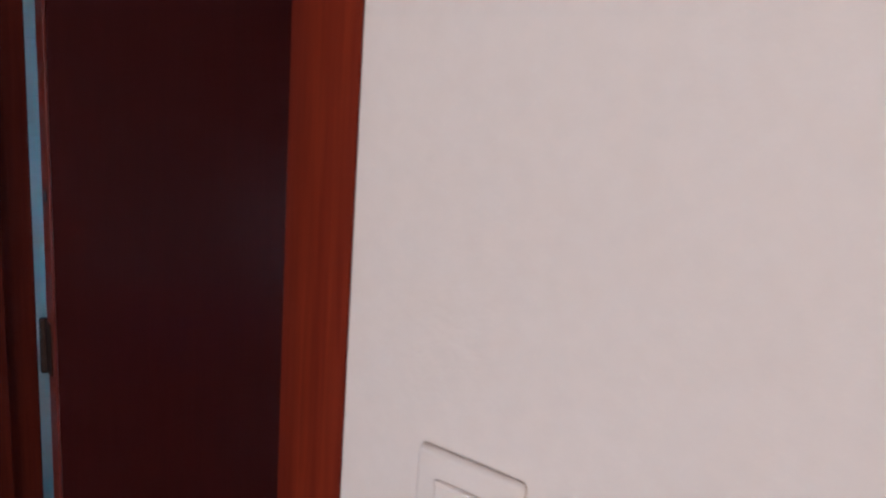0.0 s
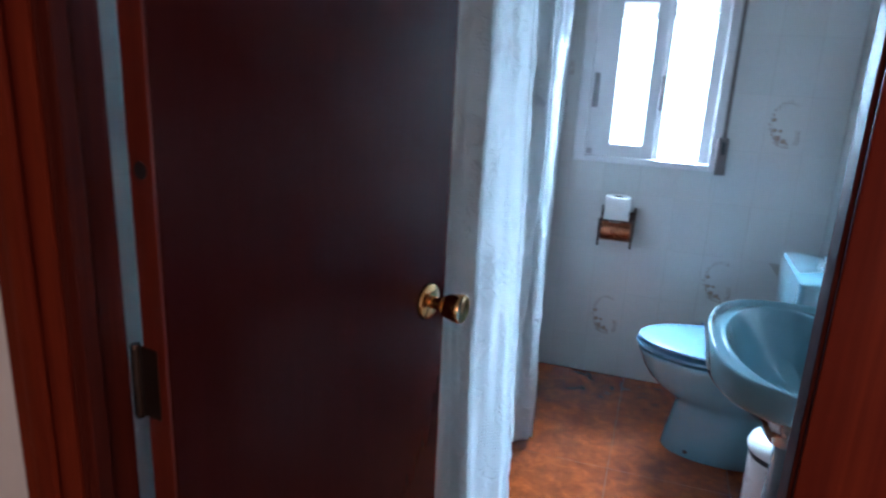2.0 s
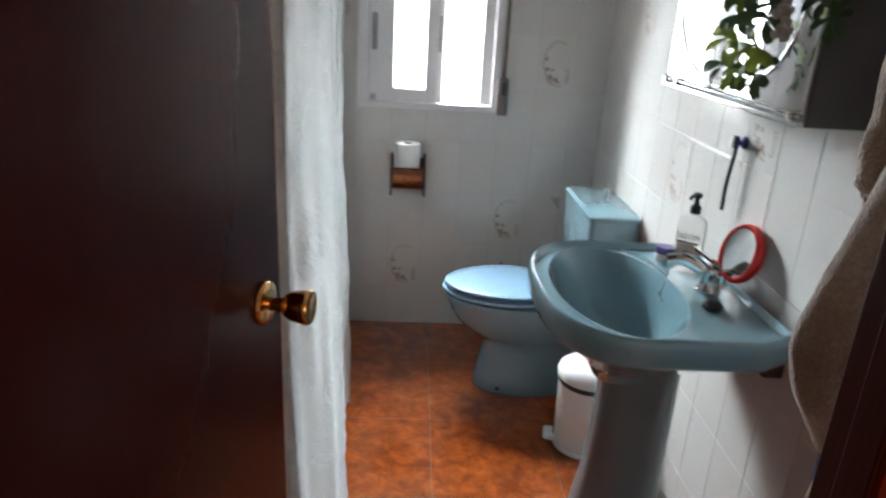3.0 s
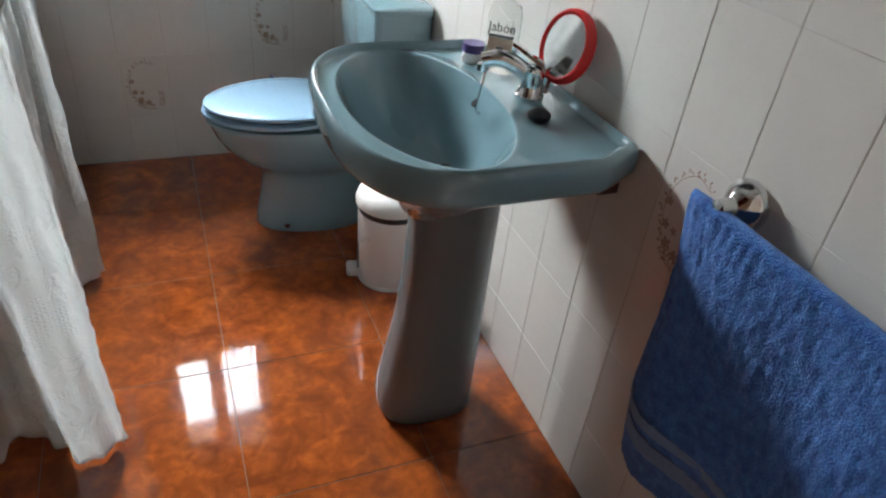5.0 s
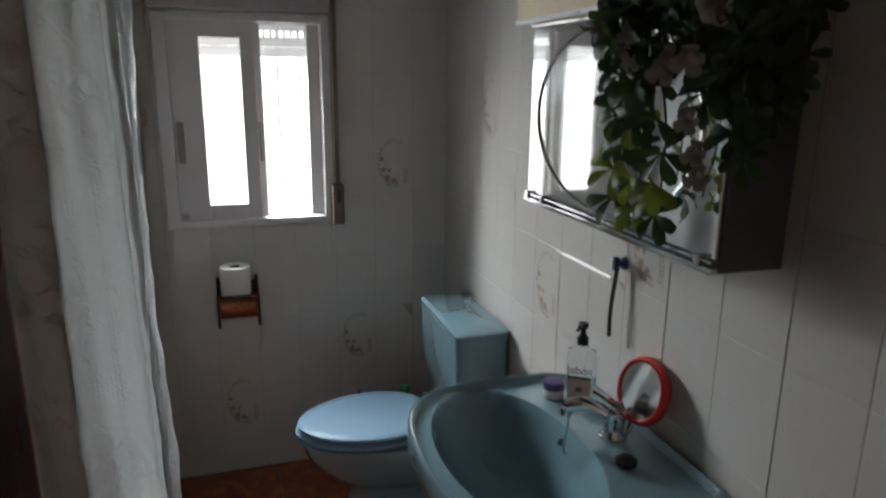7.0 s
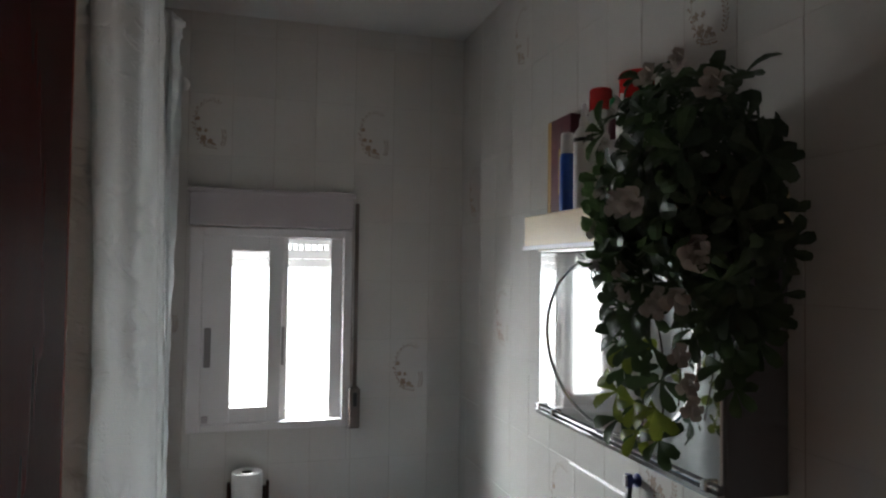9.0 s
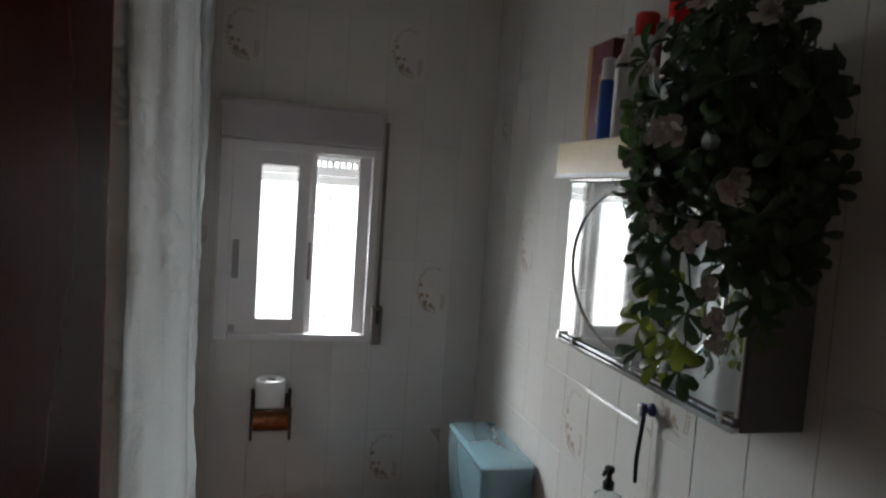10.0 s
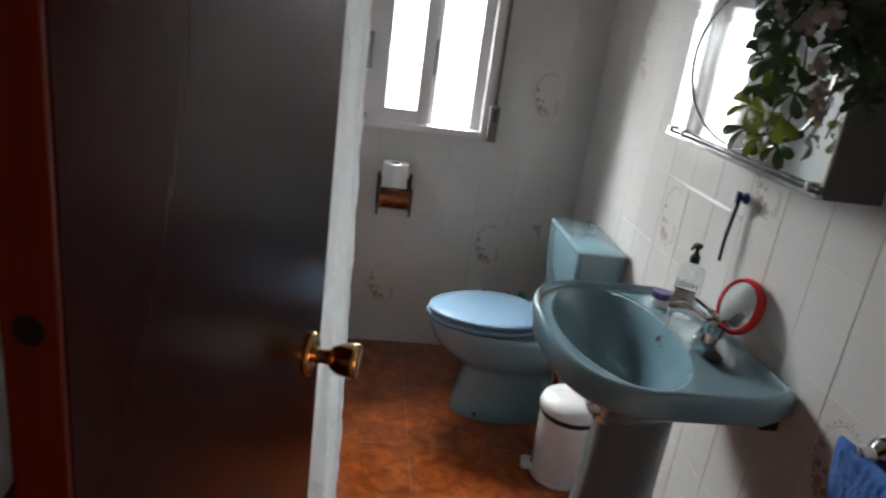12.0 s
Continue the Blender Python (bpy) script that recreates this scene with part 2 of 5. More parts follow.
def satin():
    """Thin white satin with embossed leafy marks, which lets light through."""
    m = bpy.data.materials.new("white_embossed_satin")
    m.use_nodes = True
    nt = m.node_tree
    b = nt.nodes["Principled BSDF"]
    b.inputs["Roughness"].default_value = 0.34
    b.inputs["Sheen Weight"].default_value = 0.2
    out = nt.nodes["Material Output"]
    tr = nt.nodes.new("ShaderNodeBsdfTranslucent")
    tr.inputs["Color"].default_value = (0.87, 0.89, 0.89, 1)
    ms = nt.nodes.new("ShaderNodeMixShader")
    ms.inputs[0].default_value = 0.52
    co = nt.nodes.new("ShaderNodeTexCoord")
    w = nt.nodes.new("ShaderNodeTexNoise")
    w.inputs["Scale"].default_value, w.inputs["Detail"].default_value, w.inputs["Distortion"].default_value = 16.0, 2.5, 2.6
    n = nt.nodes.new("ShaderNodeTexNoise")
    n.inputs["Scale"].default_value, n.inputs["Detail"].default_value = 6.5, 3
    gate = nt.nodes.new("ShaderNodeMapRange")
    gate.inputs[1].default_value, gate.inputs[2].default_value = 0.46, 0.54
    dots = nt.nodes.new("ShaderNodeTexVoronoi")
    dots.inputs["Scale"].default_value, dots.inputs["Randomness"].default_value = 110.0, 0.35
    dot = nt.nodes.new("ShaderNodeMapRange")
    dot.inputs[1].default_value, dot.inputs[2].default_value = 0.42, 0.20
    off = nt.nodes.new("ShaderNodeMapRange")
    off.inputs[1].default_value, off.inputs[2].default_value, off.inputs[4].default_value = 0.46, 0.38, 0.45
    lace = nt.nodes.new("ShaderNodeMath")
    lace.operation = "MULTIPLY"
    both = nt.nodes.new("ShaderNodeMath")
    both.operation = "ADD"
    mul = nt.nodes.new("ShaderNodeMath")
    mul.operation = "MULTIPLY"
    sharp = nt.nodes.new("ShaderNodeMapRange")
    sharp.inputs[1].default_value, sharp.inputs[2].default_value = 0.49, 0.60
    nt.links.new(co.outputs["UV"], dots.inputs["Vector"])
    nt.links.new(dots.outputs["Distance"], dot.inputs[0])
    nt.links.new(n.outputs["Fac"], off.inputs[0])
    nt.links.new(dot.outputs[0], lace.inputs[0])
    nt.links.new(off.outputs[0], lace.inputs[1])
    nt.links.new(lace.outputs[0], both.inputs[0])
    nt.links.new(mul.outputs[0], both.inputs[1])
    uv = co.outputs["UV"]
    nt.links.new(uv, w.inputs["Vector"])
    nt.links.new(uv, n.inputs["Vector"])
    nt.links.new(w.outputs["Fac"], sharp.inputs[0])
    nt.links.new(n.outputs["Fac"], gate.inputs[0])
    nt.links.new(sharp.outputs[0], mul.inputs[0])
    nt.links.new(gate.outputs[0], mul.inputs[1])
    bp = nt.nodes.new("ShaderNodeBump")
    bp.inputs["Strength"].default_value, bp.inputs["Distance"].default_value = 1.0, 0.0110
    nt.links.new(both.outputs[0], bp.inputs["Height"])
    nt.links.new(bp.outputs[0], b.inputs["Normal"])
    cm = nt.nodes.new("ShaderNodeMixRGB")
    cm.inputs[1].default_value, cm.inputs[2].default_value = (0.67, 0.685, 0.685, 1), (0.75, 0.755, 0.75, 1)
    nt.links.new(both.outputs[0], cm.inputs[0])
    nt.links.new(cm.outputs[0], b.inputs["Base Color"])
    nt.links.new(b.outputs[0], ms.inputs[1])
    nt.links.new(tr.outputs[0], ms.inputs[2])
    nt.links.new(ms.outputs[0], out.inputs["Surface"])
    return m


M_SATIN = satin()


# ---- building helpers ----
def to_mesh(name, bm, mat, smooth=False):
    me = bpy.data.meshes.new(name)
    bmesh.ops.recalc_face_normals(bm, faces=bm.faces[:])
    bm.to_mesh(me)
    bm.free()
    for p in me.polygons:
        p.use_smooth = smooth
    me.materials.append(mat)
    return me


def part(name, bm, mat, parent=None, label="", smooth=False):
    ob = new(name, to_mesh(name, bm, mat, smooth))
    if parent:
        ob.parent = parent
    if label:
        ob["label"] = label
    if smooth:
        for p in ob.data.polygons:
            p.use_smooth = True
        ob.data.set_sharp_from_angle(angle=radians(42))
    return ob


def thing(name, label, category, group="", at=(0, 0, 0)):
    ob = new(name)
    ob.location = at
    return tagged(ob, label, category, group)


def add_box(bm, lo, hi, bevel=0.0, seg=2):
    r = bmesh.ops.create_cube(bm, size=1.0)
    vs = r["verts"]
    for v in vs:
        v.co = Vector([(lo[k] + hi[k]) / 2 + v.co[k] * (hi[k] - lo[k]) for k in range(3)])
    if bevel:
        es = list({e for v in vs for e in v.link_edges})
        bmesh.ops.bevel(bm, geom=es, offset=bevel, segments=seg, affect="EDGES", profile=0.5)
    return bm


def box(lo, hi, bevel=0.0, seg=2):
    return add_box(bmesh.new(), lo, hi, bevel, seg)


def loft(rings, bm=None, cap0=True, cap1=True, closed=True):
    """Skin closed rings of equal length."""
    bm = bm or bmesh.new()
    vs = [[bm.verts.new(p) for p in r] for r in rings]
    n = len(rings[0])
    for a, b in zip(vs, vs[1:]):
        for i in range(n if closed else n - 1):
            j = (i + 1) % n
            bm.faces.new((a[i], a[j], b[j], b[i]))
    if cap0:
        bm.faces.new(vs[0][::-1])
    if cap1:
        bm.faces.new(vs[-1])
    return bm


def lathe(profile, centre=(0, 0, 0), seg=28, m=None, bm=None, caps=True):
    """Turn (radius, height) pairs about z; m then places the result."""
    rings = []
    for r, z in profile:
        ring = [Vector((r * math.cos(2 * math.pi * i / seg), r * math.sin(2 * math.pi * i / seg), z)) for i in range(seg)]
        rings.append([(m @ p if m else p) + Vector(centre) for p in ring])
    return loft(rings, bm, caps, caps)


def tube(points, radius, seg=8, bm=None, taper=1.0):
    pts = [Vector(p) for p in points]
    rings = []
    for i, p in enumerate(pts):
        d = (pts[min(i + 1, len(pts) - 1)] - pts[max(i - 1, 0)]).normalized()
        side = d.orthogonal().normalized() if i == 0 else (side - d * side.dot(d)).normalized()
        up = d.cross(side)
        r = radius * (1 + (taper - 1) * i / max(len(pts) - 1, 1))
        rings.append([p + r * (side * math.cos(2 * math.pi * k / seg) + up * math.sin(2 * math.pi * k / seg)) for k in range(seg)])
    return loft(rings, bm)


def spline(pts, n):
    """Catmull-Rom through pts, n samples."""
    P = [Vector(p) for p in pts]
    P = [2 * P[0] - P[1]] + P + [2 * P[-1] - P[-2]]
    out = []
    for i in range(n):
        t = i / (n - 1) * (len(P) - 3)
        k = min(int(t), len(P) - 4)
        u = t - k
        a, b, c, d = P[k:k + 4]
        out.append(0.5 * ((2 * b) + (c - a) * u + (2 * a - 5 * b + 4 * c - d) * u * u + (3 * b - a - 3 * c + d) * u ** 3))
    return out


# ---- structure ----
H = 2.475
LEFT, DOORWALL, HALLFACE = -1.85, -2.452, -2.524
# window opening
WX0, WX1, WZ0, WZ1 = -0.985, -0.455, 0.995, 1.70
# door opening
DX0, DX1, DZ = -1.165, -0.486, 2.09


def structure(name, bm, mat, label, category):
    return tagged(part(name, bm, mat), label, category, kind="structure")


bm = bmesh.new()
add_box(bm, (LEFT - 0.15, 0.0008, -0.1), (WX0, 0.22, H + 0.1))
add_box(bm, (WX1, 0.0008, -0.1), (0.15, 0.22, H + 0.1))
add_box(bm, (WX0, 0.0008, -0.1), (WX1, 0.22, WZ0))
add_box(bm, (WX0, 0.0008, WZ1), (WX1, 0.22, H + 0.1))
wall_north = structure("wall_north", bm, M_GROUT, "white glazed tile wall with the bathroom window", "wall")
wall_east = structure("wall_east", box((0.0008, DOORWALL - 0.06, -0.1), (0.15, 0.0008, H + 0.1)), M_GROUT, "white glazed tile wall behind the basin", "wall")
wall_west = structure("wall_west", box((LEFT - 0.15, DOORWALL - 0.06, -0.1), (LEFT - 0.0008, 0.0008, H + 0.1)), M_GROUT, "white tiled wall behind the shower curtain", "wall")
bm = bmesh.new()
add_box(bm, (-3.0, HALLFACE, -0.1), (DX0, DOORWALL, H + 0.1))
add_box(bm, (DX1, HALLFACE, -0.1), (1.6, DOORWALL, H + 0.1))
add_box(bm, (DX0, HALLFACE, DZ), (DX1, DOORWALL, H + 0.1))
wall_south = structure("wall_south", bm, M_PLASTER, "cream painted hallway wall round the bathroom door", "wall")
floor = structure("floor", box((LEFT - 0.15, DOORWALL, -0.12), (0.15, 0.22, -0.0012)), M_FLOORGROUT, "glossy orange-brown marbled ceramic tile floor", "floor")
structure("ceiling", box((LEFT - 0.15, HALLFACE, H), (0.15, 0.22, H + 0.12)), M_CEIL, "white painted bathroom ceiling", "ceiling")
# the hallway behind the camera
structure("floor_hall", box((-3.0, -4.8, -0.12), (1.6, DOORWALL, -0.002)), M_HALLFLOOR, "brown tiled hallway floor", "floor")
structure("ceiling_hall", box((-3.0, -4.8, H), (1.6, HALLFACE, H + 0.12)), M_CEIL, "white painted hallway ceiling", "ceiling")
structure("wall_hall_west", box((-3.15, -4.8, -0.1), (-3.0, DOORWALL, H + 0.1)), M_PLASTER, "cream painted hallway wall", "wall")
structure("wall_hall_east", box((1.6, -4.8, -0.1), (1.75, DOORWALL, H + 0.1)), M_PLASTER, "cream painted hallway wall", "wall")
# this wall and its opening are unseen; the opening only holds the added lamp
bm = bmesh.new()
add_box(bm, (-3.0, -4.8, -0.1), (0.04, -4.6, H + 0.1))
add_box(bm, (0.66, -4.8, -0.1), (1.6, -4.6, H + 0.1))
add_box(bm, (0.04, -4.8, -0.1), (0.66, -4.6, 0.85))
add_box(bm, (0.04, -4.8, 2.15), (0.66, -4.6, H + 0.1))
structure("wall_hall_south", bm, M_PLASTER, "cream painted hallway wall with an opening added for the fill lamp", "wall")


def door_frame():
    f = tagged(thing("door_frame", "red-brown varnished wooden door frame and casing", "door frame"), kind="structure")
    y0, y1 = -2.457, HALLFACE
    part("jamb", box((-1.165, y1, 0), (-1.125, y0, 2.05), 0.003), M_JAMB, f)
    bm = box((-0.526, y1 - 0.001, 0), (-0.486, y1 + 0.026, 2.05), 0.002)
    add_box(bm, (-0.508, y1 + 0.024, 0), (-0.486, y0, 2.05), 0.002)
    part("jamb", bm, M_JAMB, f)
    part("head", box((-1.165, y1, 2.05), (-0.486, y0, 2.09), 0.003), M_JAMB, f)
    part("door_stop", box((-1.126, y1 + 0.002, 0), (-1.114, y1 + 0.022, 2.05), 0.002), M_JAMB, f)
    for x0, x1 in ((-1.201, -1.128), (-0.523, -0.452)):
        bm = bmesh.new()
        add_box(bm, (x0, y1 - 0.005, 0), (x1, y1, 2.13), 0.0015)
        s = 1 if x0 < -1 else -1
        a = x0 if s > 0 else x1
        lo, hi = sorted((a + s * 0.026, a + s * 0.052))
        if s > 0:
            add_box(bm, (lo, y1 - 0.016, 0), (hi, y1 - 0.006, 2.10), 0.005)
        part("casing", bm, M_CASING, f, smooth=True)
    part("casing_head", box((-1.128, y1 - 0.012, 2.055), (-0.523, y1, 2.13), 0.004), M_CASING, f)
    return f


door_frame()


def door():
    d = thing("door_1", "dark mahogany veneer bathroom door standing open inwards", "door", at=(-1.082, -2.451, 0))
    d.rotation_euler = (0, 0, math.atan2(0.571, 0.109))
    d["kind"] = "structure"
    L, T = 0.582, 0.034
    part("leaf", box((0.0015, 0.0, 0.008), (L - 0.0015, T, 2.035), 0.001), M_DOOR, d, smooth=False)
    part("hinge_edge", box((-0.003, 0.0005, 0.008), (0.001, T - 0.0005, 2.035), 0.0008), M_EDGE, d, "orange varnished solid wood edge")
    part("lock_edge", box((L - 0.001, 0.0005, 0.008), (L + 0.003, T - 0.0005, 2.035), 0.0008), M_EDGE, d, "orange varnished solid wood edge")
    for z in (0.24, 1.03, 1.80):
        bm = bmesh.new()
        add_box(bm, (-0.0045, 0.012, z - 0.040), (-0.0028, T + 0.002, z + 0.040), 0.0006)
        lathe([(0.005, -0.042), (0.006, -0.038), (0.006, 0.038), (0.005, 0.042)], (-0.006, T + 0.008, z), 12, bm=bm)
        part("hinge", bm, M_BRONZE, d, "dark bronze butt hinge")
    part("knot_hole", lathe([(0.009, -0.0006), (0.009, 0.0006)], (-0.0032, 0.017, 1.255), 14, Matrix.Rotation(radians(90), 4, "Y")), M_BLACK, d, "dark screw hole plug in the edge")
    for side in (-1, 1):
        k = part("knob", lathe([(0.011, 0.010), (0.010, 0.022), (0.011, 0.030), (0.016, 0.034), (0.0215, 0.044), (0.0245, 0.060), (0.0255, 0.068), (0.0235, 0.071), (0.018, 0.0695), (0.004, 0.069)],
                 (0, 0, 0), 28, Matrix.Rotation(radians(90 if side < 0 else -90), 4, "X")), M_BRASS, d, "polished brass door knob", True)
        k.location = (L - 0.062, 0 if side < 0 else T, 0.972)
        r = part("rosette", lathe([(0.032, 0.0), (0.0325, 0.003), (0.030, 0.008), (0.022, 0.011), (0.012, 0.012)], (0, 0, 0), 28,
                 Matrix.Rotation(radians(90 if side < 0 else -90), 4, "X")), M_BRASS, k, "", True)
    return d


door()


def light_switch():
    s = thing("light_switch", "cream plastic double switch plate on the hallway wall", "light switch")
    y = HALLFACE
    part("plate", box((-0.373, y - 0.009, 1.085), (-0.287, y, 1.174), 0.004, 3), M_PLASTER, s, smooth=True)
    part("rocker", box((-0.355, y - 0.013, 1.102), (-0.306, y - 0.008, 1.155), 0.003), M_PLASTER, s)
    part("pilot_lamp", box((-0.347, y - 0.0145, 1.138), (-0.338, y - 0.0127, 1.143), 0.0006), M_BRONZE, s)
    return s


light_switch()


# ---- window ----
def window():
    w = tagged(thing("window_1", "white aluminium sliding window with a roller shutter box above", "window"), kind="structure")
    # outer frame, proud of the tiles
    x0, x1, z0, z1, f = -1.010, -0.436, 0.975, 1.698, 0.045
    y = -0.035
    bm = bmesh.new()
    add_box(bm, (x0, y, z0), (x0 + f, 0.09, z1), 0.003)
    add_box(bm, (x1 - f + 0.012, y, z0), (x1, 0.09, z1), 0.003)
    add_box(bm, (x0 + f, y, z0), (x1 - f + 0.012, 0.09, z0 + 0.026), 0.003)
    add_box(bm, (x0 + f, y, z1 - 0.03), (x1 - f + 0.012, 0.09, z1), 0.003)
    part("window_frame", bm, M_ALU, w)

    def sash(a, b, c, d, sy, pa, pb, pc, pd):
        bm = bmesh.new()
        add_box(bm, (a, sy, c), (pa, sy + 0.022, d), 0.002)
        add_box(bm, (pb, sy, c), (b, sy + 0.022, d), 0.002)
        add_box(bm, (pa, sy, c), (pb, sy + 0.022, pc), 0.002)
        add_box(bm, (pa, sy, pd), (pb, sy + 0.022, d), 0.002)
        s = part("sash", bm, M_ALU, w)
        g = part("pane", box((pa, sy + 0.009, pc), (pb, sy + 0.013, pd)), M_GLASS, s)
        g.visible_shadow = False
        bm = box((a + 0.012, sy - 0.006, 1.20), (a + 0.034, sy + 0.001, 1.34), 0.003)
        part("pull", bm, M_PULL, s, "recessed grey pull handle")
        return s
    sash(-0.968, -0.690, 0.998, 1.672, -0.018, -0.866, -0.738, 1.055, 1.615)
    sash(-0.712, -0.452, 0.996, 1.674, 0.010, -0.668, -0.512, 1.006, 1.662)
    part("lock_strip", box((-0.960, -0.028, 1.006), (-0.938, -0.0185, 1.03), 0.002), M_BOX, w)
    b = part("shutter_box", box((-1.012, -0.060, 1.702), (-0.437, 0.004, 1.822), 0.004), M_BOX, w, "grey-pink roller shutter box")
    part("box_lip", box((-1.018, -0.066, 1.818), (-0.431, 0.004, 1.834), 0.003), M_BOX, b)
    # lowered end of the roller shutter: two closed slats, a slotted one, and the next
    for za, zb in ((1.558, 1.591), (1.592, 1.626), (1.646, 1.700)):
        part("shutter_slat", box((-0.985, 0.07, za), (-0.455, 0.082, zb), 0.004), M_SLAT, w)
    bm = bmesh.new()
    for i in range(23):
        add_box(bm, (-0.985 + 0.0235 * i, 0.073, 1.625), (-0.976 + 0.0235 * i, 0.079, 1.647))
    part("slotted_slat", bm, M_SLAT, w)
    part("strap", box((-0.431, -0.046, 1.05), (-0.416, -0.043, 1.80)), M_STRAP, w, "brown woven shutter strap")
    wi = part("strap_winder", box((-0.446, -0.060, 0.968), (-0.404, 0.0, 1.115), 0.006), M_STRAP, w, "grey-brown strap winder")
    part("winder_slot", box((-0.431, -0.0625, 1.05), (-0.416, -0.0595, 1.10), 0.001), M_BLACK, wi)
    # iron grille outside the glass
    for x in (-0.608, -0.529):
        part("grille_bar", tube([(x, 0.11, 1.0), (x, 0.11, 1.7)], 0.004, 8), M_OUT, w)
    for z in (1.045,):
        part("grille_rail", tube([(-0.985, 0.11, z), (-0.455, 0.11, z)], 0.0035, 8), M_OUT, w)
    return w


window()

# ---- shower curtains ----
def curtain_panel(label, low_pts, high_pts, seed, n, edge_frill):
    """A hanging satin panel between a lower and an upper plan line; its last point is the free edge."""
    c = thing("shower_curtain", label, "curtain", "shower curtains")
    low, high = spline(low_pts, n), spline(high_pts, n)
    span = sum((b - a).length for a, b in zip(low, low[1:]))
    bm = bmesh.new()
    uvl = bm.loops.layers.uv.new("UVMap")
    rows, nz = [], 170
    waves = span * 7.5 * 2 * math.pi
    for k in range(nz + 1):
        v = k / nz
        row = []
        for i, (a, b) in enumerate(zip(low, high)):
            u = i / (n - 1)
            p = a.lerp(b, v ** 0.8)
            d = (low[min(i + 1, n - 1)] - low[max(i - 1, 0)]).normalized()
            side = Vector((-d.y, d.x, 0))
            pin = min(1, (1 - u) * 13)
            fold = 0.019 * math.sin(u * waves * 0.95 + seed + 1.6 * math.sin(v * 2.4)) * (0.6 + 0.4 * v) + 0.008 * math.sin(u * waves * 1.9 + 3.0 * v + seed)
            sweep = 0.020 * math.sin(6.5 * v + u * span * 26 + seed) * (1 - 0.35 * v)
            crease = 0.008 * noise.noise(Vector((u * span * 9 + seed, v * 3, 3.1))) + 0.0075 * noise.noise(Vector((u * span * 24 + 5 * v + seed, v * 20, 9.0))) + 0.0008 * noise.noise(Vector((u * span * 80, v * 45, 4.0 + seed)))
            q = p + side * (fold + sweep + crease) * (0.12 + 0.88 * pin)
            hem = 0.020 + 0.012 * math.sin(u * 11 + seed)
            row.append(bm.verts.new((q.x, q.y, hem + (2.20 - hem) * v)))
        rows.append(row)
    for k in range(nz):
        for i in range(n - 1):
            f = bm.faces.new((rows[k][i], rows[k][i + 1], rows[k + 1][i + 1], rows[k + 1][i]))
            for l, (ii, kk) in zip(f.loops, ((i, k), (i + 1, k), (i + 1, k + 1), (i, k + 1))):
                l[uvl].uv = (ii / (n - 1) * span, kk / nz * 2.2)
    cloth = part("cloth", bm, M_SATIN, c, smooth=True)
    cloth.modifiers.new("thickness", "SOLIDIFY").thickness = 0.0010
    if edge_frill:
        bm = bmesh.new()
        m = 260
        cols = []
        for i in range(m):
            v = i / (m - 1)
            p = low[-1].lerp(high[-1], v ** 0.8)
            z = 0.03 + 2.15 * v
            wob = noise.noise(Vector((v * 30, seed, 5)))
            big = 1.0 + 2.2 * max(0.0, (v - 0.82) / 0.18) * (seed > 2)
            row = []
            for k in range(4):
                r = (0.0032 + 0.0022 * wob) * k * big
                a = (0.0035 + 0.003 * wob) * k / 3 * math.sin(i * 0.85 + 5 * wob) * big
                row.append(bm.verts.new((p.x + r * 0.75 + 0.2 * a, p.y + a + 0.2 * r, z + 0.003 * math.sin(i * 1.7) * k / 3)))
            cols.append(row)
        for a, b in zip(cols, cols[1:]):
            for k in range(3):
                bm.faces.new((a[k], a[k + 1], b[k + 1], b[k]))
        fr = part("frill", bm, M_SATIN, c, "gathered satin frill along the free edge", True)
        fr.modifiers.new("thickness", "SOLIDIFY").thickness = 0.0010
    return c


curtain_panel("white embossed satin shower curtain with a frilled free edge",
              [(-1.60, -1.40, 0), (-1.42, -1.33, 0), (-1.25, -1.36, 0), (-1.13, -1.31, 0), (-1.03, -1.355, 0), (-0.922, -1.365, 0)],
              [(-1.60, -1.42, 0), (-1.42, -1.37, 0), (-1.26, -1.40, 0), (-1.15, -1.36, 0), (-1.06, -1.385, 0), (-0.968, -1.36, 0)], 1.3, 110, True)
curtain_panel("white satin shower curtain drawn along the bath towards the window wall",
              [(-1.10, -0.02, 0), (-1.105, -0.12, 0), (-1.075, -0.27, 0), (-1.062, -0.42, 0), (-1.045, -0.58, 0), (-1.02, -0.68, 0), (-0.998, -0.75, 0)],
              [(-1.07, -0.02, 0), (-1.08, -0.12, 0), (-1.062, -0.27, 0), (-1.055, -0.42, 0), (-1.06, -0.58, 0), (-1.035, -0.68, 0), (-1.008, -0.75, 0)], 2.6, 110, True)

curtain_panel("white satin shower curtain hanging in folds along the bath",
              [(-1.012, -0.72, 0), (-1.030, -0.80, 0), (-1.022, -0.90, 0), (-1.036, -1.00, 0), (-1.030, -1.12, 0), (-1.042, -1.22, 0), (-1.035, -1.315, 0)],
              [(-1.022, -0.72, 0), (-1.045, -0.80, 0), (-1.030, -0.90, 0), (-1.045, -1.00, 0), (-1.040, -1.12, 0), (-1.050, -1.22, 0), (-1.045, -1.330, 0)], 0.6, 80, False)


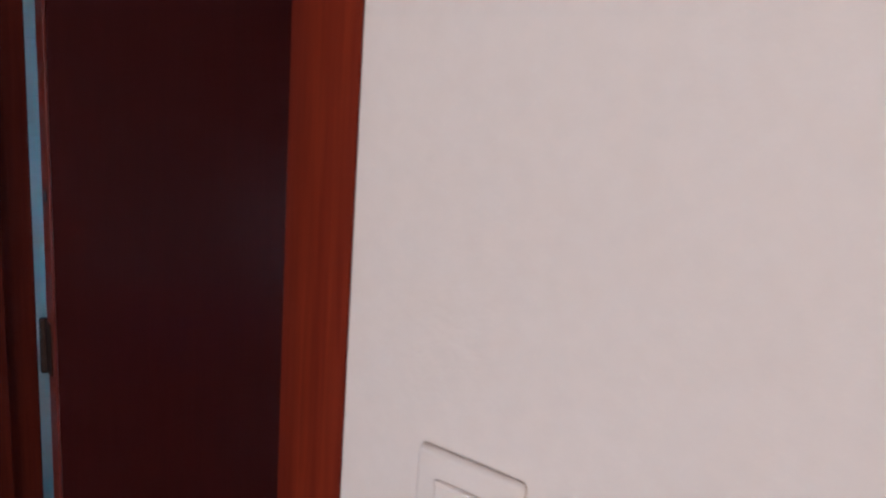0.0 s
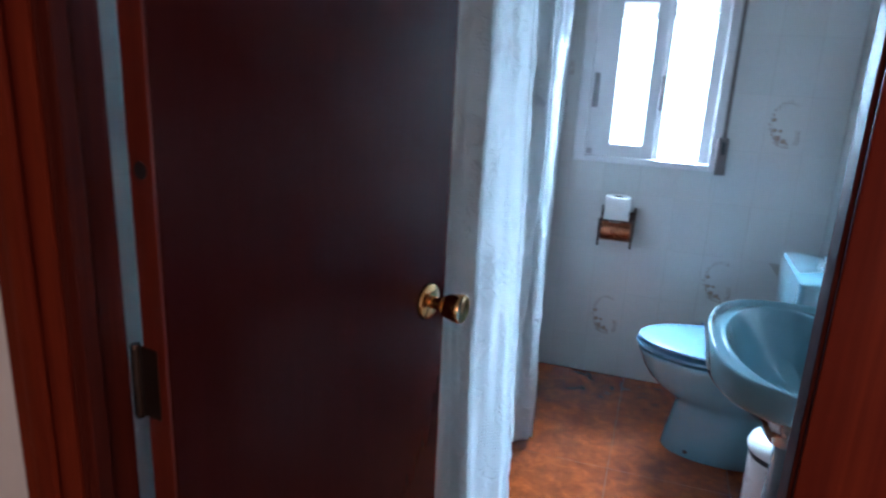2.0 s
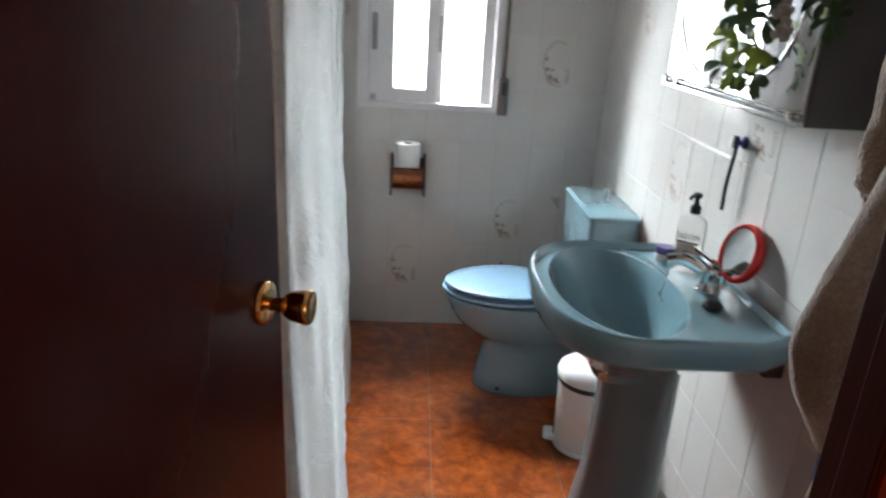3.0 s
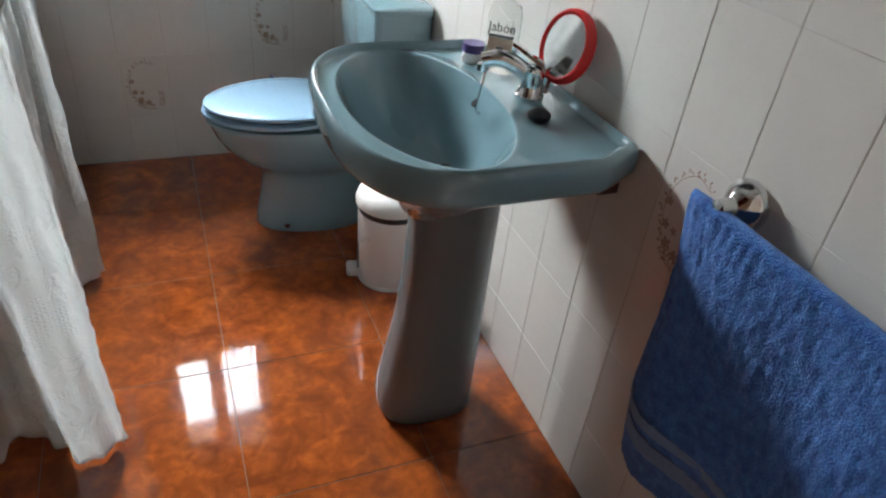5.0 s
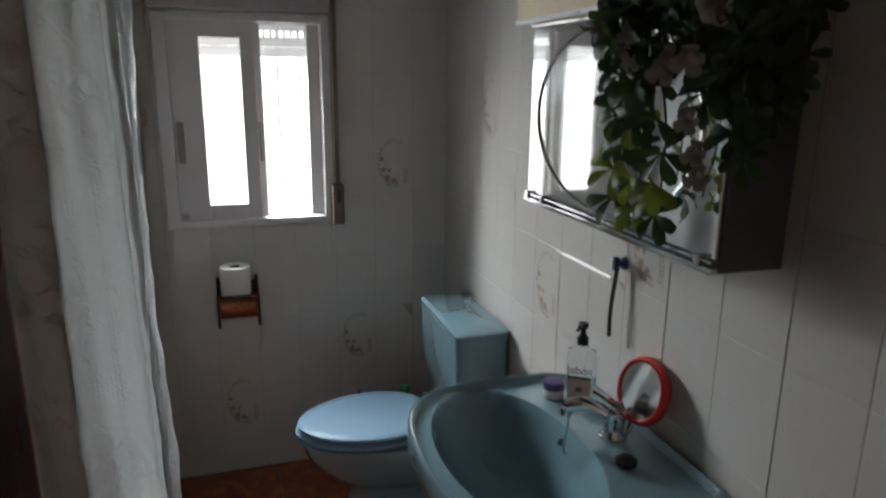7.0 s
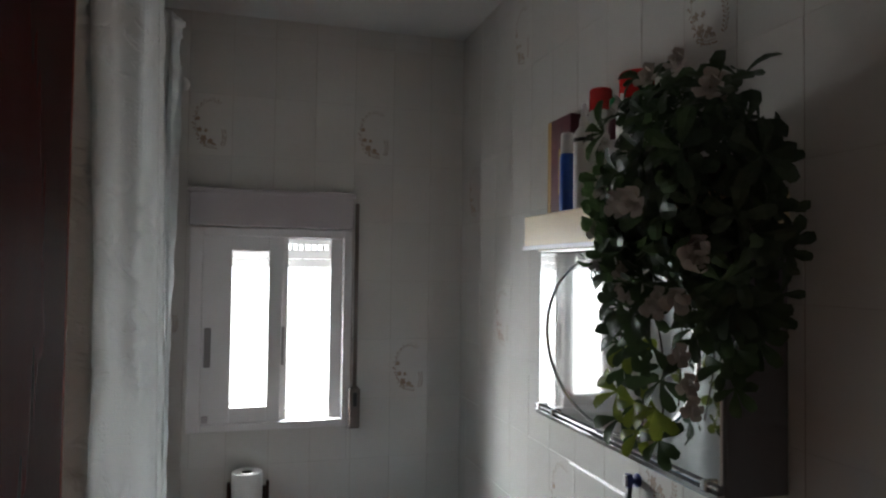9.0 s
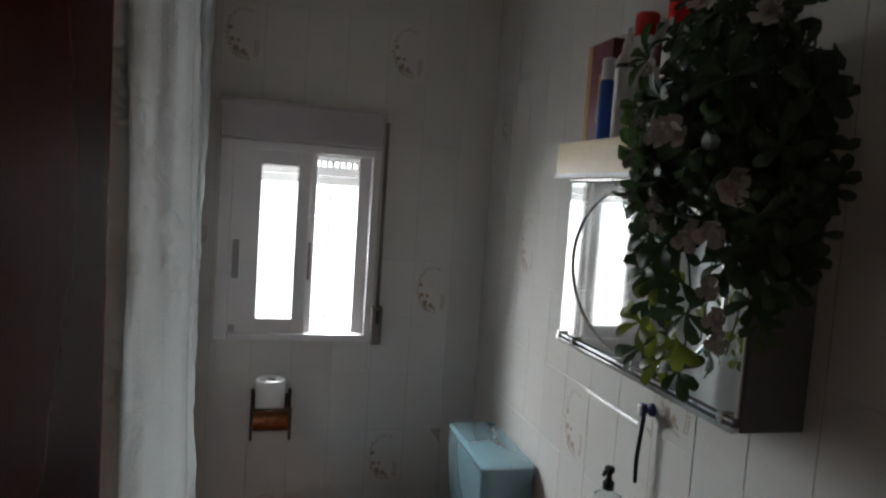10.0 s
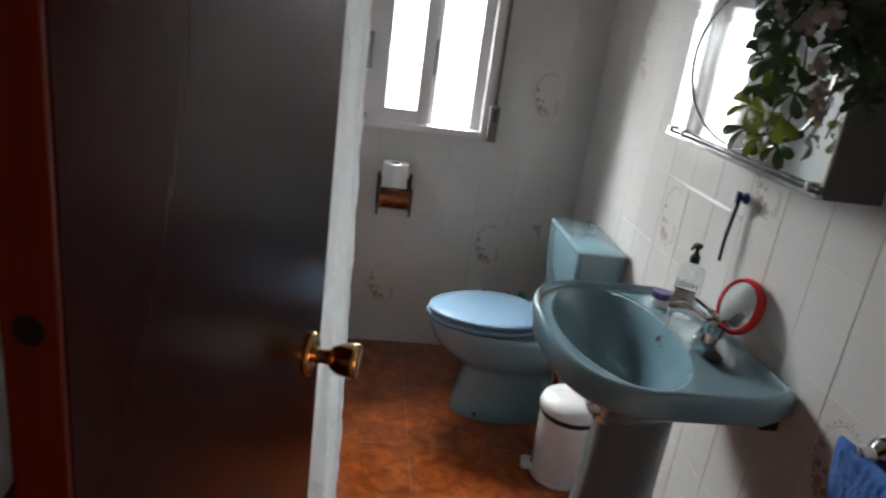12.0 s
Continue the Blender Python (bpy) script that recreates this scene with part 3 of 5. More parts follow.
def curtain_rod():
    rod = thing("curtain_rod", "white metal shower curtain rod between the walls", "curtain rod")
    part("rod", tube([(-1.05, -0.002, 2.205), (-1.05, -1.385, 2.205), (-1.12, -1.40, 2.205), (LEFT + 0.002, -1.40, 2.205)], 0.011, 12), M_WHITE, rod, smooth=True)
    part("end_cup", lathe([(0.026, 0.0), (0.026, 0.006), (0.014, 0.018)], (-1.05, -0.001, 2.205), 20, Matrix.Rotation(radians(90), 4, "X")), M_WHITE, rod, smooth=True)
    return rod


curtain_rod()


# ---- basin ----
SY = -1.396


def basin_outline(th, grow=0.0):
    """Distance from the bowl's middle to the outer edge of the basin, which is flat against the wall."""
    c, s = math.cos(th), math.sin(th)
    best = 9.0
    if c > 1e-6:
        best = min(best, (0.285 - 0.002) / c)
    # chamfered back corners
    for sg in (-1, 1):
        nx, ny, d = 0.45, 0.893 * sg, 0.356
        q = c * nx + s * ny
        if q > 1e-6:
            best = min(best, d / q)
    e = 2.7
    r = 1.0 / ((abs(c) / 0.207) ** e + (abs(s) / 0.300) ** e) ** (1 / e) if c < 0 else 1.0 / max(abs(s) / 0.300, 1e-6)
    return min(best, r) + grow


def basin():
    o = thing("pedestal_basin", "pale blue ceramic pedestal washbasin against the tiled wall", "washbasin")
    cx, n = -0.285, 120
    ths = [2 * math.pi * i / n for i in range(n)]

    def outline(z, scale=1.0, grow=0.0):
        return [Vector((min(cx + (basin_outline(t) * scale + grow) * math.cos(t), -0.001), SY + (basin_outline(t) * scale + grow) * math.sin(t), z)) for t in ths]

    def bowl(s, z, dx=0.0, dy=0.0):
        return [Vector((cx - 0.016 + dx + 0.143 * s * math.cos(t), SY + 0.012 + dy + 0.261 * s * math.sin(t), z)) for t in ths]
    rings = [outline(0.575, 0.24), outline(0.600, 0.31), outline(0.630, 0.41), outline(0.671, 0.605), outline(0.709, 0.80), outline(0.730, 0.905), outline(0.7365, 0.958), outline(0.740, 0.980), outline(0.745, 0.993), outline(0.752, 0.998), outline(0.772, 1.0), outline(0.783, 0.998), outline(0.791, 0.992),
             outline(0.7975, 0.980), outline(0.8012, 0.967), outline(0.8022, 0.954), outline(0.8002, 0.942), outline(0.7955, 0.934), outline(0.790, 0.927), outline(0.787, 0.918)]
    inner = bowl(1.07, 0.787)
    rings.append([a.lerp(b, 0.5) for a, b in zip(rings[-1], inner)])
    rings[-1] = [Vector((p.x, p.y, 0.7865)) for p in rings[-1]]
    rings += [inner, bowl(1.045, 0.7885), bowl(1.02, 0.7875), bowl(1.0, 0.782)]
    for k in range(1, 19):
        q = 1 - k / 19.5
        rings.append(bowl(q * 0.99, 0.780 - 0.163 * (1 - q ** 2.3) ** 0.85, 0.078 * (1 - q) ** 1.3, 0.018 * (1 - q) ** 1.3))
    b = part("basin", loft(rings), M_BLUE, o, smooth=True)
    # waste, overflow, plug and chain
    part("waste", lathe([(0.024, 0.0), (0.027, 0.004), (0.022, 0.006), (0.018, 0.002), (0.004, 0.001)], (-0.226, SY + 0.029, 0.6205)), M_INK, b, "dark waste fitting", True)
    part("overflow", lathe([(0.010, 0), (0.010, 0.003), (0.006, 0.003)], (-0.166, SY + 0.062, 0.752), 16, Matrix.Rotation(radians(-70), 4, "Y")), M_BLACK, b)
    part("plug", lathe([(0.017, 0), (0.021, 0.004), (0.022, 0.012), (0.014, 0.018), (0.006, 0.020)], (-0.118, -1.500, 0.7868)), M_BLACK, b, "black rubber plug on the deck", True)
    chain = spline([(-0.170, -1.372, 0.856), (-0.180, -1.380, 0.80), (-0.186, -1.383, 0.765), (-0.172, -1.368, 0.742), (-0.150, -1.345, 0.756)], 26)
    part("chain", tube(chain, 0.0022, 6), M_CHROME, b, "thin chrome plug chain", True)
    # pedestal
    def column(x0, x1, ry, z, m=44):
        """Rounded-square section between a front and a back edge."""
        ring = []
        for i in range(m):
            c, q = math.cos(2 * math.pi * i / m), math.sin(2 * math.pi * i / m)
            ring.append(Vector(((x0 + x1) / 2 + (x1 - x0) / 2 * abs(c) ** 0.7 * (1 if c > 0 else -1), SY + ry * abs(q) ** 0.7 * (1 if q > 0 else -1), z)))
        return ring
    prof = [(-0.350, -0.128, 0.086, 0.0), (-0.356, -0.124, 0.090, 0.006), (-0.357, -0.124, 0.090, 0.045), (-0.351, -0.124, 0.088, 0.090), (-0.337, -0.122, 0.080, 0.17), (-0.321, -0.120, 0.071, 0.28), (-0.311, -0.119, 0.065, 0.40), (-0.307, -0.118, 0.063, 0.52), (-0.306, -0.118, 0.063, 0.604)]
    part("pedestal", loft([column(*p) for p in prof]), M_PED, o, "pale blue pedestal with haze and shade in its colour", True)
    for y in (-1.615, -1.175):
        part("wall_bracket", box((-0.045, y - 0.010, 0.690), (-0.002, y + 0.010, 0.738), 0.004), M_IRON, o, "dark iron fixing under the basin")
    # mixer tap
    f = thing("mixer_tap", "chrome single-lever basin mixer tap on the deck", "tap")
    fx, fy = -0.088, -1.404
    part("body", lathe([(0.027, 0.0), (0.028, 0.006), (0.023, 0.012), (0.022, 0.040), (0.024, 0.052), (0.022, 0.060), (0.012, 0.066)], (fx, fy, 0.788)), M_CHROME, f, smooth=True)
    part("spout", tube(spline([(fx, fy, 0.826), (fx - 0.032, fy + 0.014, 0.848), (fx - 0.062, fy + 0.027, 0.857), (fx - 0.090, fy + 0.039, 0.850)], 18), 0.0180, 14, taper=0.80), M_CHROME, f, smooth=True)
    part("aerator", lathe([(0.0125, 0.0), (0.0125, 0.012), (0.010, 0.013)], (fx - 0.087, fy + 0.038, 0.832), 16), M_CHROME, f, smooth=True)
    blade = [[Vector((fx + dx - 0.35 * w, fy + dy - w, z)) for w, z in ((-hw, z0), (hw, z0), (hw * 0.8, z0 + 0.007), (-hw * 0.8, z0 + 0.007))] for dx, dy, hw, z0 in ((0.012, -0.010, 0.014, 0.852), (-0.006, 0.006, 0.014, 0.862), (-0.024, 0.022, 0.011, 0.874), (-0.036, 0.032, 0.009, 0.880))]
    part("lever", loft(blade), M_CHROME, f, smooth=True)
    return o


basin()


def red_mirror():
    m = thing("shaving_mirror", "round red-rimmed mirror leaning against the tiles on the basin", "mirror", at=(-0.040, -1.418, 0.890))
    m.rotation_euler = (0, radians(-74), radians(5))
    R, r = 0.062, 0.0075
    bm = bmesh.new()
    rings = []
    for i in range(48):
        a = 2 * math.pi * i / 48
        rings.append([Vector(((R + r * math.cos(q)) * math.cos(a), (R + r * math.cos(q)) * math.sin(a), 0.0125 * math.sin(q) - 0.006)) for q in [2 * math.pi * k / 12 for k in range(12)]])
    loft(rings + [rings[0]], bm, False, False)
    bmesh.ops.remove_doubles(bm, verts=bm.verts[:], dist=1e-6)
    part("rim", bm, M_RED, m, "glossy red plastic rim", True)
    part("foot", box((-0.094, -0.006, -0.006), (-0.062, 0.006, 0.002), 0.002), M_CHROME, m)
    part("glass", lathe([(R, -0.002), (R, 0.002)], (0, 0, 0), 48), M_MIRROR, m)
    return m


red_mirror()


def soap_bottle():
    s = thing("soap_bottle", "clear plastic pump bottle with a white label and black pump head", "soap bottle", at=(-0.088, -1.262, 0.7872))
    s.rotation_euler = (0, 0, radians(54))
    s.scale = (1.1, 1.1, 1.17)

    def rr(hx, hy, z, m=32):
        return [Vector((hx * abs(math.cos(t)) ** 0.6 * (1 if math.cos(t) > 0 else -1), hy * abs(math.sin(t)) ** 0.6 * (1 if math.sin(t) > 0 else -1), z)) for t in [2 * math.pi * i / m for i in range(m)]]
    body = part("bottle", loft([rr(0.018, 0.029, 0.0), rr(0.020, 0.031, 0.004), rr(0.020, 0.031, 0.095), rr(0.018, 0.027, 0.112), rr(0.010, 0.011, 0.122), rr(0.010, 0.010, 0.128)]), M_CLEAR, s, smooth=True)
    lab = part("label", box((-0.0214, -0.023, 0.022), (-0.0206, 0.023, 0.062)), M_PEACH, body, "peach printed label")
    cu = bpy.data.curves.new("word", "FONT")
    cu.body, cu.size, cu.extrude, cu.align_x = "Jab\u00f3n", 0.0225, 0.0002, "CENTER"
    tmp = bpy.data.objects.new("tmp", cu)
    scene.collection.objects.link(tmp)
    me = bpy.data.meshes.new_from_object(tmp.evaluated_get(bpy.context.evaluated_depsgraph_get()))
    bpy.data.objects.remove(tmp)
    me.materials.clear()
    me.materials.append(M_INK)
    word = new("lettering", me)
    word.parent = lab
    word.matrix_local = Matrix.Translation((-0.0217, 0, 0.0735)) @ Matrix.Rotation(radians(-90), 4, "Z") @ Matrix.Rotation(radians(90), 4, "X")
    part("print_band", box((-0.0219, -0.023, 0.0635), (-0.0213, 0.023, 0.0685)), M_STEEL, lab)
    part("print_band", box((-0.0219, -0.006, 0.038), (-0.0213, 0.006, 0.048)), M_STEEL, lab)
    pump = part("pump", lathe([(0.0115, 0.126), (0.012, 0.140), (0.0085, 0.143), (0.006, 0.146), (0.005, 0.158), (0.010, 0.159), (0.0105, 0.168), (0.006, 0.170)]), M_BLACK, s, "black pump head", True)
    part("nozzle", tube([(0, 0, 0.164), (-0.020, 0.006, 0.165), (-0.027, 0.008, 0.160)], 0.004, 8), M_BLACK, pump)
    return s


soap_bottle()


def cream_jar():
    j = thing("cream_jar", "small white jar with a violet lid on the basin", "jar", at=(-0.122, -1.205, 0.7872))
    part("jar", lathe([(0.021, 0.0), (0.023, 0.003), (0.023, 0.020), (0.021, 0.023)]), M_WHITE, j, smooth=True)
    part("lid", lathe([(0.0245, 0.0225), (0.0245, 0.038), (0.023, 0.040), (0.010, 0.0405)]), M_VIOLET, j, "violet screw lid", True)
    return j


cream_jar()


def toothbrush():
    t = thing("toothbrush", "dark blue toothbrush hanging on the tiled wall", "toothbrush")
    part("handle", tube(spline([(-0.022, -1.258, 0.945), (-0.024, -1.260, 1.00), (-0.021, -1.263, 1.06), (-0.019, -1.268, 1.115)], 14), 0.0048, 10), M_BLACK, t, smooth=True)
    h = part("suction_cap", lathe([(0.015, 0.0), (0.014, 0.005), (0.007, 0.010), (0.005, 0.020)], (-0.002, -1.268, 1.112), 20, Matrix.Rotation(radians(-90), 4, "Y")), M_NAVY, t, "dark blue suction cap", True)
    part("brush_head", box((-0.031, -1.276, 1.098), (-0.018, -1.261, 1.128), 0.003), M_NAVY, t)
    part("bristles", box((-0.036, -1.274, 1.102), (-0.030, -1.263, 1.124), 0.001), M_WHITE, t)
    return t


toothbrush()


# ---- toilet ----
def toilet():
    o = thing("toilet", "pale blue close-coupled toilet with closed lid", "toilet")
    cy, n = -0.505, 56

    def egg(x0, x1, hw, z, sq=1.0):
        pts = []
        for i in range(n):
            t = 2 * math.pi * i / n
            c, s = math.cos(t), math.sin(t)
            x = (x0 + x1) / 2 + (x1 - x0) / 2 * (abs(c) ** sq) * (1 if c > 0 else -1)
            w = hw * (1 + 0.10 * c)
            pts.append(Vector((x, cy + w * (abs(s) ** sq) * (1 if s > 0 else -1), z)))
        return pts
    prof = [(-0.512, -0.13, 0.108, 0.0), (-0.516, -0.125, 0.111, 0.010), (-0.508, -0.125, 0.106, 0.05), (-0.496, -0.125, 0.098, 0.11), (-0.487, -0.12, 0.092, 0.165), (-0.486, -0.12, 0.092, 0.190),
            (-0.496, -0.115, 0.099, 0.206), (-0.522, -0.11, 0.114, 0.224), (-0.558, -0.10, 0.133, 0.250), (-0.592, -0.09, 0.150, 0.285), (-0.618, -0.07, 0.162, 0.325), (-0.633, -0.06, 0.169, 0.362), (-0.640, -0.05, 0.171, 0.374), (-0.637, -0.05, 0.169, 0.382), (-0.622, -0.06, 0.155, 0.385)]
    bowl = part("bowl", loft([egg(*p, sq=0.92) for p in prof]), M_BLUE, o, smooth=True)
    seat = part("seat", loft([egg(-0.618, -0.215, 0.142, 0.3855), egg(-0.618, -0.212, 0.142, 0.3945), egg(-0.648, -0.200, 0.166, 0.3955), egg(-0.650, -0.200, 0.167, 0.399), egg(-0.649, -0.200, 0.166, 0.405), egg(-0.640, -0.204, 0.159, 0.4075), egg(-0.612, -0.22, 0.138, 0.4078)]), M_SEAT, o, smooth=True)
    lid = part("lid", loft([egg(-0.606, -0.215, 0.132, 0.4079), egg(-0.606, -0.212, 0.132, 0.4190), egg(-0.640, -0.200, 0.161, 0.4205), egg(-0.642, -0.200, 0.162, 0.427), egg(-0.636, -0.204, 0.158, 0.4305), egg(-0.60, -0.23, 0.135, 0.432)]), M_SEAT, o, "pale blue closed lid", True)
    for y in (-0.085, 0.085):
        part("lid_hinge", tube([(-0.195, cy + y - 0.02, 0.421), (-0.195, cy + y + 0.02, 0.421)], 0.011, 12), M_BLACK, seat)
    def rect(x0, x1, y0, y1, z, r=0.022, m=6):
        pts = []
        for (px, py, a0) in ((x1 - r, y1 - r, 0), (x0 + r, y1 - r, 90), (x0 + r, y0 + r, 180), (x1 - r, y0 + r, 270)):
            for k in range(m + 1):
                a = radians(a0 + 90 * k / m)
                pts.append(Vector((px + r * math.cos(a), py + r * math.sin(a), z)))
        return pts
    cist = part("cistern", loft([rect(-0.150, -0.012, -0.655, -0.315, 0.390), rect(-0.160, -0.008, -0.668, -0.300, 0.41), rect(-0.178, -0.006, -0.684, -0.285, 0.60), rect(-0.180, -0.006, -0.687, -0.283, 0.722)]), M_BLUE, o, smooth=True)
    part("cistern_lid", loft([rect(-0.181, -0.006, -0.688, -0.281, 0.7225), rect(-0.183, -0.005, -0.690, -0.280, 0.728), rect(-0.182, -0.005, -0.689, -0.281, 0.738), rect(-0.174, -0.008, -0.682, -0.287, 0.744)]), M_BLUE, o, smooth=True)
    part("flush_knob", lathe([(0.017, 0.743), (0.017, 0.749), (0.007, 0.752), (0.007, 0.770), (0.012, 0.774), (0.012, 0.788), (0.005, 0.792)], (-0.072, -0.47, 0), 20), M_CHROME, cist, "chrome flush knob", True)
    for y in (-0.06, 0.06):
        part("floor_screw", lathe([(0.009, 0.0), (0.009, 0.006), (0.004, 0.009)], (-0.43, cy + y * 1.75, 0.030), 12), M_IRON, bowl)
    hose = spline([(-0.03, -0.29, 0.42), (-0.07, -0.25, 0.36), (-0.06, -0.24, 0.24), (-0.012, -0.25, 0.20)], 20)
    part("water_hose", tube(hose, 0.006, 8), M_CHROME, o, smooth=True)
    return o


toilet()


def rim_items():
    c = thing("rim_clip", "small dark blue plastic clip hooked over the toilet rim", "toilet clip")
    hook = spline([(-0.415, -0.350, 0.330), (-0.415, -0.329, 0.345), (-0.415, -0.326, 0.400), (-0.415, -0.333, 0.432), (-0.415, -0.342, 0.424)], 16)
    part("hook", tube(hook, 0.006, 8), M_NAVY, c, smooth=True)
    g = thing("rim_freshener", "small green plastic freshener hooked on the toilet rim", "air freshener")
    part("cage", loft([[Vector((-0.250 + r * 1.3 * math.cos(a), -0.318 + r * math.sin(a), z)) for a in [2 * math.pi * k / 20 for k in range(20)]] for r, z in ((0.010, 0.352), (0.015, 0.358), (0.016, 0.405), (0.012, 0.424), (0.004, 0.428))]), M_GREENPK, g, smooth=True)
    part("hook", tube(spline([(-0.250, -0.320, 0.400), (-0.250, -0.334, 0.392), (-0.250, -0.345, 0.386)], 8), 0.003, 6), M_GREENPK, g)


rim_items()


def pedal_bin():
    b = thing("pedal_bin", "small white pedal bin with domed lid behind the basin pedestal", "pedal bin", at=(-0.172, -0.892, 0))
    b.scale = (1.05, 1.05, 1.03)
    part("body", lathe([(0.086, 0.0), (0.089, 0.004), (0.091, 0.03), (0.095, 0.235), (0.095, 0.245)], seg=40), M_WHITE, b, smooth=True)
    part("band", lathe([(0.0955, 0.236), (0.0965, 0.238), (0.0965, 0.252), (0.0955, 0.254)], seg=40), M_BLACK, b, "black rim band", True)
    part("lid", lathe([(0.097, 0.254), (0.101, 0.256), (0.1015, 0.268), (0.096, 0.284), (0.078, 0.297), (0.048, 0.304), (0.012, 0.306)], seg=40), M_WHITE, b, "white domed lid", True)
    p = part("pedal", box((-0.124, -0.028, 0.010), (-0.080, 0.028, 0.034), 0.009, 3), M_WHITE, b)
    p.rotation_euler = (0, 0, radians(-12))
    q = part("pedal_slot", box((-0.0935, -0.014, 0.03), (-0.086, 0.014, 0.13), 0.002), M_BLACK, b)
    q.rotation_euler = (0, 0, radians(-12))
    part("foot_ring", lathe([(0.089, 0.0), (0.0925, 0.002), (0.0925, 0.012), (0.090, 0.014)], seg=40), M_WHITE, b, smooth=True)
    return b


pedal_bin()


# ---- toilet roll and holder ----
def roll_holder():
    h = thing("toilet_roll_holder", "dark iron and copper toilet roll holder on the tiles", "toilet roll holder")
    for x in (-0.862, -0.728):
        bm = bmesh.new()
        add_box(bm, (x - 0.005, -0.150, 0.655), (x + 0.005, -0.012, 0.672), 0.003)
        add_box(bm, (x - 0.005, -0.150, 0.640), (x + 0.005, -0.128, 0.760), 0.004)
        add_box(bm, (x - 0.006, -0.030, 0.650), (x + 0.006, -0.002, 0.790), 0.004)
        part("side_arm", bm, M_IRON, h)
    part("cover", tube([(-0.856, -0.085, 0.700), (-0.734, -0.085, 0.700)], 0.045, 28), M_COPPER, h, "hammered copper cover", True)
    part("back_plate", box((-0.868, -0.008, 0.665), (-0.722, -0.001, 0.770), 0.003), M_IRON, h)
    part("top_bar", tube([(-0.862, -0.140, 0.752), (-0.728, -0.140, 0.752)], 0.004, 8), M_IRON, h)
    r = thing("toilet_roll", "white toilet paper roll standing on its holder", "toilet roll", at=(-0.800, -0.088, 0.7455))
    part("paper", lathe([(0.020, 0.001), (0.050, 0.0), (0.052, 0.003), (0.052, 0.099), (0.050, 0.102), (0.020, 0.101), (0.020, 0.001)], seg=40, caps=False), M_PAPER, r, smooth=True)
    part("core", lathe([(0.0195, 0.002), (0.0195, 0.0995), (0.0175, 0.0995), (0.0175, 0.002), (0.0195, 0.002)], seg=28, caps=False), M_CARD, r, "grey cardboard core", True)
    return h


roll_holder()

# ---- mirror cabinet ----
def mirror_cabinet():
    c = thing("mirror_cabinet", "grey wall cabinet with mirror front and cream light shelf", "mirror cabinet")
    y0, y1, z0, z1, x = -1.690, -1.026, 1.214, 1.612, -0.118
    part("carcass", box((x, y0, z0), (-0.002, y1, z1), 0.003), M_STEEL, c)
    for a, b in ((y0 + 0.004, -1.468), (-1.466, -1.122), (-1.120, y1 - 0.003)):
        part("mirror_door", box((x - 0.007, a, z0 + 0.022), (x - 0.001, b, z1 - 0.012), 0.0015), M_MIRROR, c, "mirror glass")
    # oval inlay line on the mirror
    ov = [(x - 0.0085, -1.352 + 0.282 * math.cos(t), 1.420 + 0.176 * math.sin(t)) for t in [2 * math.pi * i / 72 for i in range(73)]]
    part("oval_trim", tube(ov, 0.0032, 6), M_CHROME, c, "thin polished oval line", True)
    rail = part("bottom_rail", box((x - 0.016, y0, z0), (x - 0.0015, y1, z0 + 0.010), 0.002), M_CHROME, c, "chrome lower rail")
    part("rail_bead", tube([(x - 0.013, y0 + 0.004, z0 + 0.018), (x - 0.013, y1 - 0.004, z0 + 0.018)], 0.0028, 8), M_CHROME, c)
    part("top_rail", tube([(x - 0.013, y0 + 0.004, z1 - 0.006), (x - 0.013, y1 - 0.004, z1 - 0.006)], 0.0028, 8), M_CHROME, c)
    for y in (y0 + 0.03, y1 - 0.02, -1.121):
        part("clip", box((x - 0.020, y - 0.006, z0 + 0.008), (x - 0.006, y + 0.006, z0 + 0.026), 0.002), M_CHROME, rail)
    part("light_shelf", box((x - 0.042, y0 - 0.004, z1 + 0.001), (-0.002, y1 + 0.018, z1 + 0.078), 0.003), M_CREAM, c, "cream lacquered shelf box")
    part("shelf_edge", box((x - 0.045, y0 - 0.006, z1 - 0.004), (x - 0.038, y1 + 0.020, z1 + 0.006), 0.001), M_ALU, c)
    return c


mirror_cabinet()
TOP = 1.6905


